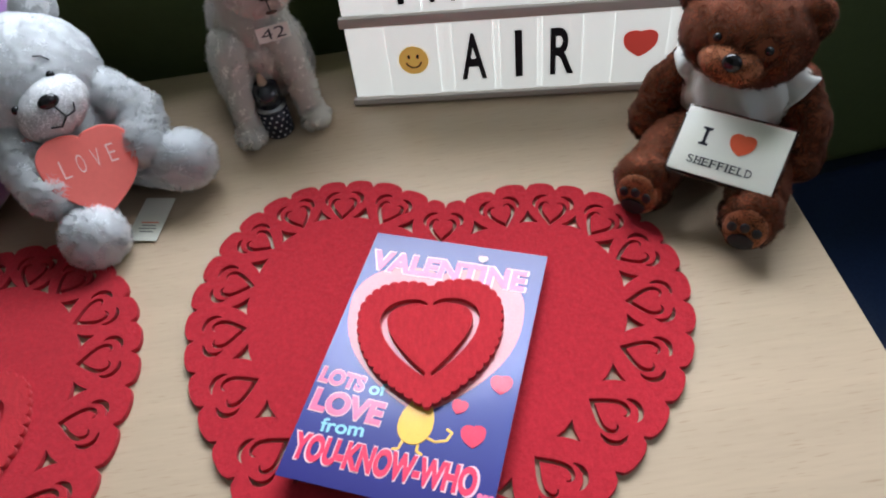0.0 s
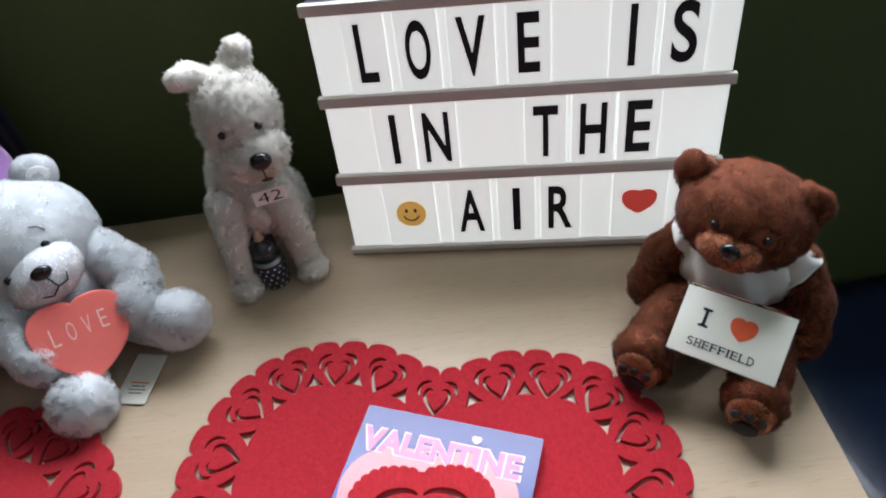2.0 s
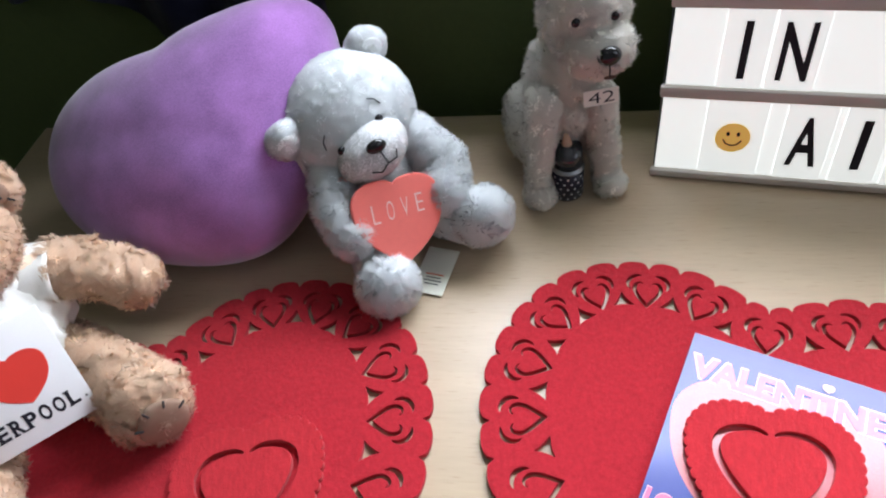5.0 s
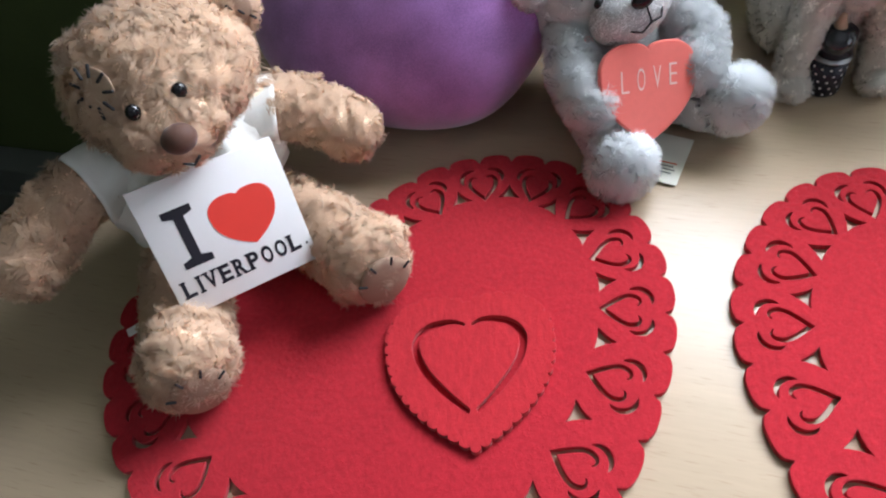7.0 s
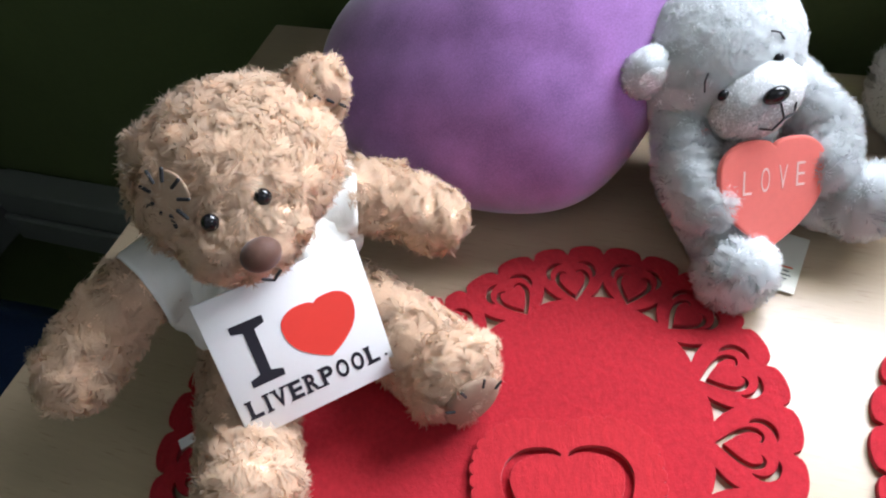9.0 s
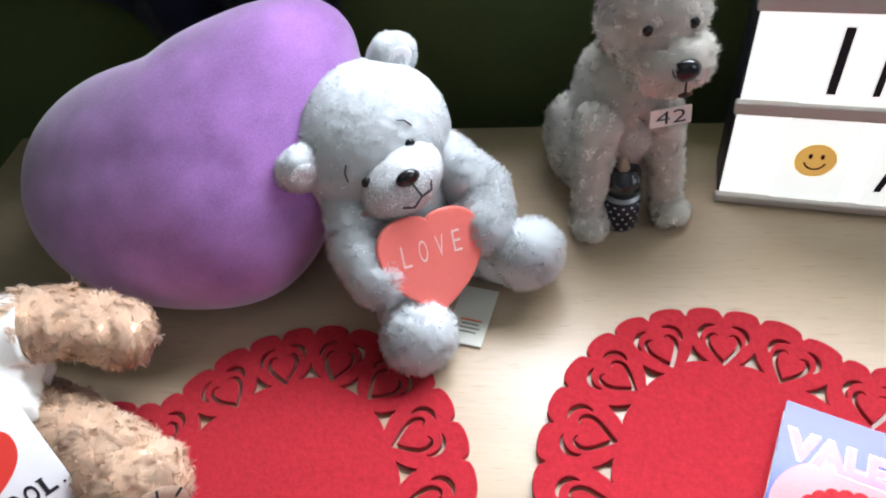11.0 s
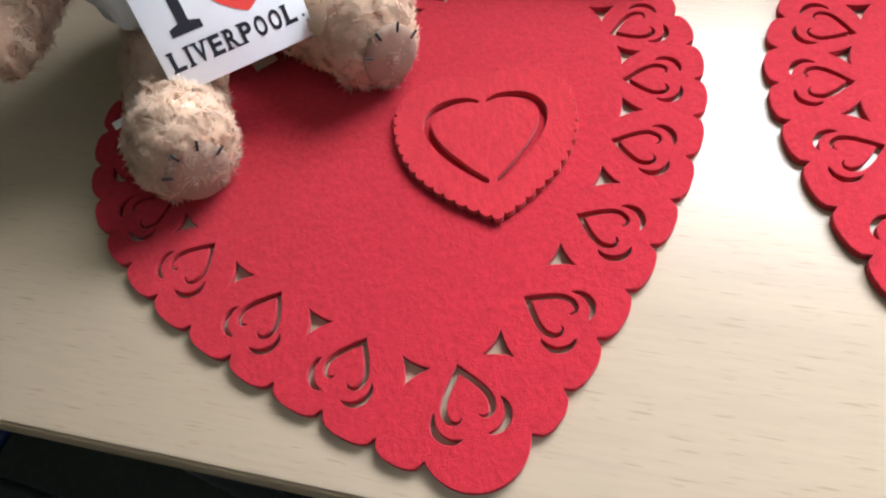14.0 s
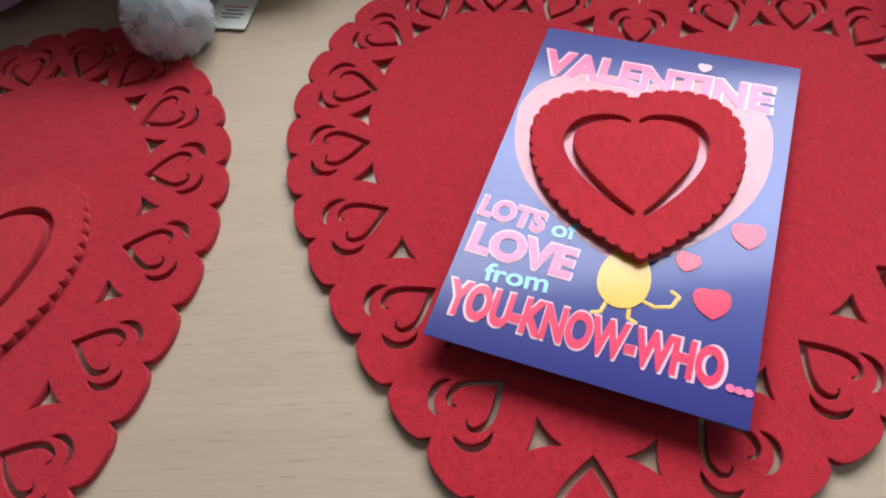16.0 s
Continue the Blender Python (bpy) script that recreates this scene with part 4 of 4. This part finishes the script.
        if v.co.z < 0.034:
            v.co.z = 0.034 - (0.034 - v.co.z) * 0.15
    part("t_shirt", bm, M_COTTON, b, "creased white cotton T-shirt")
    # stitched patches on temple and ear
    centre, way = Vector((0.010, -0.006, 0.1325)), Vector((-0.0335, -0.0250, 0.0215)).normalized()
    across = way.cross(Vector((0, 0, 1))).normalized()
    high = across.cross(way)
    at = centre + way * 0.0436
    flat = Matrix((across, high, way)).transposed().to_4x4()
    flat.translation = at - way * 0.001
    part("patch", ellipsoid((0, 0, 0), (0.0105, 0.0110, 0.0014)), M_PATCH, b, "sewn-on beige suede patch", flat)
    for q in range(9):
        a = radians(40 * q + 10)
        d = across * math.cos(a) + high * math.sin(a)
        stitch(b, at + d * 0.0075 + way * 0.0026, at + d * 0.0125 + way * 0.0022, 0.0008)
    part("patch", ellipsoid((0.0580, -0.0068, 0.1475), (0.0085, 0.0026, 0.0085), (0, 35, 0)), M_SUEDE, b, "sewn-on suede patch")
    for q in range(3):
        stitch(b, (0.0535 + 0.005 * q, -0.0098, 0.1530 - 0.005 * q), (0.0555 + 0.005 * q, -0.0098, 0.1505 - 0.005 * q))
    part("care_label", box_bm(0.014, 0.014, 0.0006, (0.008, -0.046, 0.006), 0.0002, 1), M_SUEDE, b, "pale sewn-in label")
    # thin ribbon end at the side of the shirt
    curve_line(b, [(-0.048, -0.030, 0.034), (-0.062, -0.042, 0.022), (-0.072, -0.048, 0.020)], 0.0008, "thread", M_REDPR)
    part("swing_tag", box_bm(0.010, 0.006, 0.0006, (-0.076, -0.050, 0.0195), 0.0002, 1), M_PAPER, b, "small white tag")
    return b


bear1 = beige_bear()


def city_sign():
    base = pose(-0.424, 0.280, 0.0045, 0, 0, 59)
    m = base @ plaque("", (-0.037, -0.0475, 0.1065), (0.041, -0.0495, 0.0985), (-0.045, -0.0815, 0.0430), 0.002)
    s = thing("souvenir_sign", m, "white souvenir sign with a red heart against the bear", "sign", "souvenir signs")
    w, h = 0.0785, 0.0745
    I = Matrix.Identity(4)
    part("board", box_bm(w, h, 0.0016, (0, 0, 0), 0.0006), M_PAPER, s)
    slab_i(s, I, -0.0205, 0.0045, 0.0158, 0.0330, M_INK)
    part("printed_heart", sheet("printed_heart", [heart_outline(0.0295, 50, 1.08)], 0.0002), M_REDPR, s, "red printed heart", Matrix.Translation((0.0110, 0.0160, 0.0009)), False)
    slab_print(s, "LIVERPOOL", -0.0010, -0.0223, 0.0690, 0.0100, M_INK, 0.03)
    part("print_dot", sheet("print_dot", [[(0.0007 * math.cos(a * 0.5236), 0.0007 * math.sin(a * 0.5236)) for a in range(12)]], 0.0002), M_INK, s, m=Matrix.Translation((0.0360, -0.0256, 0.0009)), smooth=False)


city_sign()


def grey_bear():
    b = thing("teddy_bear", pose(-0.225, 0.475, 0.0003, 0, 0, 45), "pale grey plush bear holding a coral heart beside the cushion", "teddy bear", "soft toys")
    F = lambda bm, seed, **k: fur(bm, k.pop("length", 0.0036), 0.0007, k.pop("dens", 4.6), curl=0.55, clump=300.0, seed=seed, lift=k.pop("lift", 0.60), skin=0.0, tilt=0.10, **k)
    hm = Matrix.Translation((-0.007, 0.022, 0.0885)) @ Euler((radians(-22), radians(-17), radians(8))).to_matrix().to_4x4()

    def H(x, y, z):
        return (hm @ Vector((x, y, z)))[:]

    part("head", F(ellipsoid(H(0.005, 0.005, 0.006), (0.0500, 0.042, 0.0465), (-22, -17, 8)), 31), M_FURGREY, b)
    part("muzzle", F(ellipsoid(H(0.0, -0.035, -0.009), (0.0265, 0.0175, 0.0190), (-22, -17, 8)), 32, length=0.0014), M_FURWHITE, b)
    part("nose", ellipsoid(H(0.0015, -0.0525, -0.0015), (0.0072, 0.0038, 0.0052)), M_EYE, b, "shiny black nose")
    curve_line(b, [H(0.0015, -0.0545, -0.004), H(0.0012, -0.0535, -0.0155)], 0.0006)
    curve_line(b, [H(-0.011, -0.0508, -0.0145), H(-0.006, -0.0525, -0.0182), H(0.0012, -0.0535, -0.0155), H(0.008, -0.0522, -0.0170), H(0.0115, -0.0505, -0.0130)], 0.0006)
    for sx in (-1, 1):
        part("ear", F(ellipsoid(H(0.047 if sx > 0 else -0.039, 0.006 if sx > 0 else -0.010, 0.037 if sx > 0 else 0.028), (0.0145, 0.009, 0.0135), (0, sx * 20, 0)), 35 + sx), M_FURGREY, b)
        part("inner_ear", ellipsoid(H(0.048 if sx > 0 else -0.040, -0.0030 if sx > 0 else -0.0185, 0.036 if sx > 0 else 0.027), (0.0080, 0.0014, 0.0075), (0, sx * 20, 0)), M_FURGREY, b, "smooth pale inner ear")
        part("eye", ellipsoid(H(sx * 0.0165, -0.0372, 0.006), (0.0032, 0.0024, 0.0035), u=14, v=8), M_EYE, b)
        curve_line(b, [H(sx * 0.024, -0.0350, 0.013), H(sx * 0.0225, -0.0355, 0.018), H(sx * 0.019, -0.0350, 0.021)], 0.0005)
        part("arm", F(limb([(sx * 0.030, 0.008, 0.078), (0.045 if sx > 0 else -0.039, -0.018, 0.060), (sx * 0.036 - 0.001, -0.036, 0.0505)], [0.015, 0.016, 0.0165]), 38 + sx, length=0.0060, lift=0.9), M_FURGREY, b)
    part("blush", ellipsoid(H(-0.030, -0.0285, -0.013), (0.006, 0.0025, 0.0035)), M_CORAL, b, "small coral cheek patch")
    part("torso", F(ellipsoid((0.0, 0.012, 0.050), (0.036, 0.032, 0.047)), 41), M_FURGREY, b)
    for sx, foot in ((-1, (-0.031, -0.068, 0.021)), (1, (0.053, -0.057, 0.033))):
        part("leg", F(limb([(sx * 0.020, 0.0, 0.024), (foot[0] * 0.85, foot[1] * 0.72, 0.023)], [0.021, 0.019]), 44 + sx), M_FURGREY, b)
        part("foot", F(ellipsoid(foot, (0.0195, 0.0165, 0.0205)), 47 + sx, length=0.0068, lift=1.0), M_FURGREY, b)
    top, tip = Vector((-0.0012, -0.0315, 0.0755)), Vector((-0.0119, -0.0640, 0.0290))
    up = (top - tip).normalized()
    face = Vector((1, 0.09, 0.03)).cross(up).normalized()
    hm2 = Matrix((up.cross(face), up, face)).transposed().to_4x4()
    hm2.translation = top
    heart = part("felt_heart", sheet("felt_heart", [heart_outline(0.0565, 60, 1.03)], 0.0045, 0.0012), M_CORAL, b, "coral felt heart", hm2, False)
    for i, ch in enumerate("LOVE"):
        part("lettering", lettering(ch, 0.0052, 0.0130, bold=-0.012), M_STITCH, heart, "pale stitched letter", Matrix.Translation((-0.0165 + i * 0.0108, -0.0185 + 0.0006 * i, 0.0046)), False)
    lab = part("care_label", box_bm(0.025, 0.044, 0.0005, (0, 0, 0), 0.0002, 1), M_CREAM, b, "cream sewn-in care label lying on the table", pose(0.0085, -0.0585, 0.0016, 0, 0, -46))
    for i in range(4):
        part("print_line", box_bm(0.014 - 0.003 * (i % 2), 0.0009, 0.0002, (0.001, -0.004 - 0.0030 * i, 0.0005)), M_ORPR if i == 0 else M_TRUNK, lab, smooth=False)
    return b


grey_bear()


def brown_bear():
    b = thing("teddy_bear", pose(0.260, 0.516, 0.0003, 0, 0, -26), "chestnut brown teddy bear in white vest at the table edge", "teddy bear", "soft toys")
    F = lambda bm, seed, **k: fur(bm, k.pop("length", 0.0046), 0.0008, 2.4, curl=0.8, clump=300.0, seed=seed, lift=0.7, skin=0.0, lump=0.0005, tilt=0.22, **k)
    hm = Matrix.Translation((-0.004, -0.013, 0.1030)) @ Euler((radians(-12), radians(6), radians(4))).to_matrix().to_4x4()

    def H(x, y, z):
        return (hm @ Vector((x, y, z)))[:]

    part("head", F(ellipsoid(H(0, 0, 0.001), (0.0405, 0.0345, 0.0305), (0, 6, 4)), 51, bare=[(H(0.0155, -0.030, 0.006), 0.006), (H(-0.0165, -0.030, 0.006), 0.006)]), M_FURBROWN, b)
    part("muzzle", F(ellipsoid(H(-0.002, -0.029, -0.008), (0.0195, 0.013, 0.0130), (0, 6, 4)), 52, length=0.0022), M_FURPALE, b, "lighter tan muzzle")
    part("nose", ellipsoid(H(-0.002, -0.0425, -0.0025), (0.0062, 0.0040, 0.0060)), M_EYE, b, "shiny black nose")
    for sx in (-1, 1):
        part("ear", F(ellipsoid(H(0.030 if sx > 0 else -0.0345, 0.004, 0.0165), (0.0140, 0.009, 0.0160), (0, sx * 30, 0)), 55 + sx), M_FURBROWN, b)
        part("eye", ellipsoid(H(sx * 0.0155, -0.0318, 0.006), (0.0028, 0.0024, 0.0030), u=14, v=8), M_EYE, b)
        part("arm", F(limb([(sx * 0.034, -0.004, 0.070), (sx * 0.048, -0.016, 0.048), (sx * 0.051, -0.028, 0.028)], [0.013, 0.0150, 0.0150]), 58 + sx), M_FURBROWN, b)
        x = -0.034 if sx < 0 else 0.038
        part("leg", F(limb([(sx * 0.025, 0.0, 0.024), (x * 0.95, -0.066, 0.021)], [0.021, 0.018]), 62 + sx), M_FURBROWN, b)
        part("foot", F(ellipsoid((x, -0.087, 0.0235), (0.0185, 0.0150, 0.0230)), 65 + sx, bare=[((x, -0.102, 0.022), 0.0160)]), M_FURBROWN, b)
        part("sole", F(ellipsoid((x, -0.0985, 0.022), (0.0140, 0.0050, 0.0180)), 67 + sx, length=0.0010), M_FURPALE, b, "lighter tan sole")
        part("paw_pad", ellipsoid((x, -0.1050, 0.0165), (0.0082, 0.0018, 0.0066)), M_BLACKTH, b, "dark brown paw print")
        for q in (-1, 0, 1):
            part("toe_pad", ellipsoid((x + q * 0.0078, -0.1042, 0.0290 - abs(q) * 0.002), (0.0031, 0.0018, 0.0040)), M_BLACKTH, b)
    part("torso", F(ellipsoid((0.0, 0.004, 0.046), (0.036, 0.032, 0.044)), 71), M_FURBROWN, b)
    bm = ellipsoid((0.0, -0.001, 0.058), (0.0415, 0.0375, 0.038), u=48, v=28)
    for v in bm.verts:
        a = math.atan2(v.co.y, v.co.x)
        v.co += Vector((math.cos(a), math.sin(a), 0)) * (0.0018 * math.sin(a * 9 + v.co.z * 110) + 0.0010 * math.sin(a * 17 - v.co.z * 260))
        if v.co.z < 0.036:
            v.co.z = 0.036 - (0.036 - v.co.z) * 0.15
    part("vest", bm, M_COTTON, b, "white cotton vest")
    for sx in (-1, 1):
        part("cap_sleeve", sleeve([(sx * 0.020, -0.004, 0.078), (sx * 0.039, -0.010, 0.066)], 0.0135, 0.0148, 7 + sx), M_COTTON, b)
    return b


brown_bear()


def clear_plastic():
    m = bpy.data.materials.new("clear_acrylic")
    m.use_nodes = True
    s = m.node_tree.nodes["Principled BSDF"]
    s.inputs["Transmission Weight"].default_value, s.inputs["Roughness"].default_value, s.inputs["IOR"].default_value = 1.0, 0.05, 1.35
    s.inputs["Base Color"].default_value = (0.93, 0.95, 0.95, 1)
    return m


M_CLEAR = clear_plastic()


def magnet_sign():
    base = pose(0.255, 0.515, 0.0003, 0, 0, -26)
    m = base @ plaque("", (-0.0167, -0.0485, 0.0690), (0.0505, -0.0495, 0.0705), (-0.0180, -0.0860, 0.0460), 0.002)
    s = thing("souvenir_sign", m, "cream souvenir magnet in clear acrylic on the brown bear", "sign", "souvenir signs")
    w, h = 0.066, 0.0435
    I = Matrix.Identity(4)
    part("block", box_bm(w + 0.003, h + 0.003, 0.008, (0, 0.0008, -0.0052), 0.0008), M_CLEAR, s, "clear acrylic block")
    part("backing", box_bm(w - 0.002, h - 0.002, 0.001, (0, 0.0008, -0.0100), 0.0002, 1), M_INK, s, "dark magnetic backing")
    part("board", box_bm(w, h, 0.0014, (0, 0, 0), 0.0005), M_CREAM, s)
    slab_i(s, I, -0.0167, 0.0042, 0.0060, 0.0122, M_INK)
    part("printed_heart", sheet("printed_heart", [heart_outline(0.0135, 40, 1.05)], 0.0002), M_ORPR, s, "orange-red printed heart", Matrix.Translation((0.0062, 0.0103, 0.0009)), False)
    slab_print(s, "SHEFFIELD", -0.0023, -0.0124, 0.0415, 0.0052, M_INK, 0.0)


magnet_sign()


def toy_dog():
    d = thing("toy_dog", pose(-0.104, 0.577, 0.0003, 0, 0, 24.7) @ Matrix.Scale(0.95, 4), "off-white shaggy toy terrier sitting upright beside the light box", "toy dog", "soft toys")
    F = lambda bm, seed, **k: fur(bm, k.pop("length", 0.0078), 0.0009, 2.8, curl=0.9, clump=420.0, seed=seed, lift=0.80, skin=0.0, lump=0.0006, tilt=0.15, **k)
    part("head", F(ellipsoid((0.007, -0.006, 0.151), (0.029, 0.033, 0.038)), 81, bare=[((-0.0065, -0.036, 0.157), 0.0055), ((0.0205, -0.036, 0.157), 0.0055)]), M_FURDOG, d)
    part("muzzle", F(ellipsoid((0.011, -0.032, 0.132), (0.023, 0.018, 0.018)), 82), M_FURDOG, d)
    part("nose", ellipsoid((0.0135, -0.0515, 0.1365), (0.0088, 0.0055, 0.0072)), M_EYE, d, "shiny black nose")
    curve_line(d, [(0.0135, -0.0545, 0.130), (0.014, -0.0545, 0.1215)], 0.0006)
    part("mouth", ellipsoid((0.0145, -0.0535, 0.1205), (0.0045, 0.0015, 0.0015)), M_NOSEB, d, "dark red stitched mouth")
    for sx in (-1, 1):
        part("eye", ellipsoid((0.007 + sx * 0.0135, -0.0375, 0.1575), (0.0032, 0.0024, 0.0034), u=14, v=8), M_EYE, d)
        part("front_leg", F(limb([(-0.006 + sx * 0.020, -0.024, 0.085), (-0.006 + sx * 0.0265, -0.033, 0.040), (-0.006 + sx * 0.028, -0.036, 0.012)], [0.014, 0.0095, 0.0095]), 85 + sx, length=0.0055), M_FURDOG, d)
        part("paw", F(ellipsoid((-0.006 + sx * 0.029, -0.043, 0.0095), (0.0110, 0.0135, 0.0085)), 88 + sx, length=0.0055), M_FURDOG, d)
        part("haunch", F(ellipsoid((-0.006 + sx * 0.026, 0.020, 0.035), (0.016, 0.028, 0.033)), 91 + sx), M_FURDOG, d)
    part("ear", F(limb([(-0.008, 0.004, 0.178), (-0.016, 0.0, 0.190), (-0.024, -0.007, 0.193)], [0.010, 0.0085, 0.0065]), 94, length=0.005), M_FURDOG, d)
    part("ear", F(limb([(0.014, 0.008, 0.174), (0.018, 0.010, 0.188), (0.022, 0.006, 0.198)], [0.011, 0.0105, 0.008]), 95, length=0.005), M_FURDOG, d)
    part("torso", F(ellipsoid((-0.004, 0.0, 0.078), (0.030, 0.032, 0.052)), 96), M_FURDOG, d)
    part("rump", F(ellipsoid((-0.006, 0.022, 0.038), (0.032, 0.030, 0.036)), 97), M_FURDOG, d)
    tag = part("number_tag", box_bm(0.026, 0.0006, 0.012, (0, 0, 0), 0.0002, 1), M_TAG, d, "small cream paper tag with 42 handwritten", pose(0.011, -0.0470, 0.100, -14, 0, 0))
    part("lettering", lettering("42", 0.019, 0.0085, bold=-0.012), M_INK, tag, "handwritten number", Matrix.Translation((0, -0.0005, 0)) @ Matrix.Rotation(radians(90), 4, "X"), False)
    curve_line(d, [(0.022, 0.010, 0.184), (0.031, 0.022, 0.166), (0.034, 0.028, 0.140)], 0.0009, "hanging_loop", M_STEEL)
    part("belly_tuft", F(ellipsoid((-0.003, -0.028, 0.074), (0.010, 0.008, 0.010)), 98, length=0.008), M_FURDOG, d)
    return d


toy_dog()


def polka_pot():
    m = pose(-0.0985, 0.5415, 0.0003)
    p = thing("small_pot", m, "small black polka-dot pot with clear top beside the dog", "pot")
    part("body", cyl_bm(0.0125, 0.027, 32, bevel=0.0012), M_NAVYPOT, p)
    part("rim", cyl_bm(0.0129, 0.0022, 32, bevel=0.0005, z0=0.0272), M_STEEL, p, "thin silver rim")
    part("top", cyl_bm(0.0118, 0.019, 32, r2=0.0105, bevel=0.002, z0=0.0295), M_GLASSD, p, "dark clear top")
    part("tip", limb([(-0.001, 0.001, 0.0485), (-0.0015, 0.001, 0.0565)], [0.0042, 0.0022], 14, 4), M_PATCH, p, "pale beige rounded tip")
    dot = bmesh.new()
    bmesh.ops.create_circle(dot, cap_ends=True, segments=10, radius=0.00095)
    me = bpy.data.meshes.new("dot")
    dot.to_mesh(me)
    dot.free()
    for r in range(5):
        for k in range(14):
            a = 2 * math.pi * (k + 0.5 * (r % 2)) / 14
            if math.sin(a) > 0.35:
                continue
            part("dot", me, M_DOTW, p, m=Matrix.Translation((0.0127 * math.cos(a), 0.0127 * math.sin(a), 0.0035 + 0.005 * r)) @ Matrix.Rotation(a + math.pi / 2, 4, "Z") @ Matrix.Rotation(math.pi / 2, 4, "X"), smooth=False)


polka_pot()
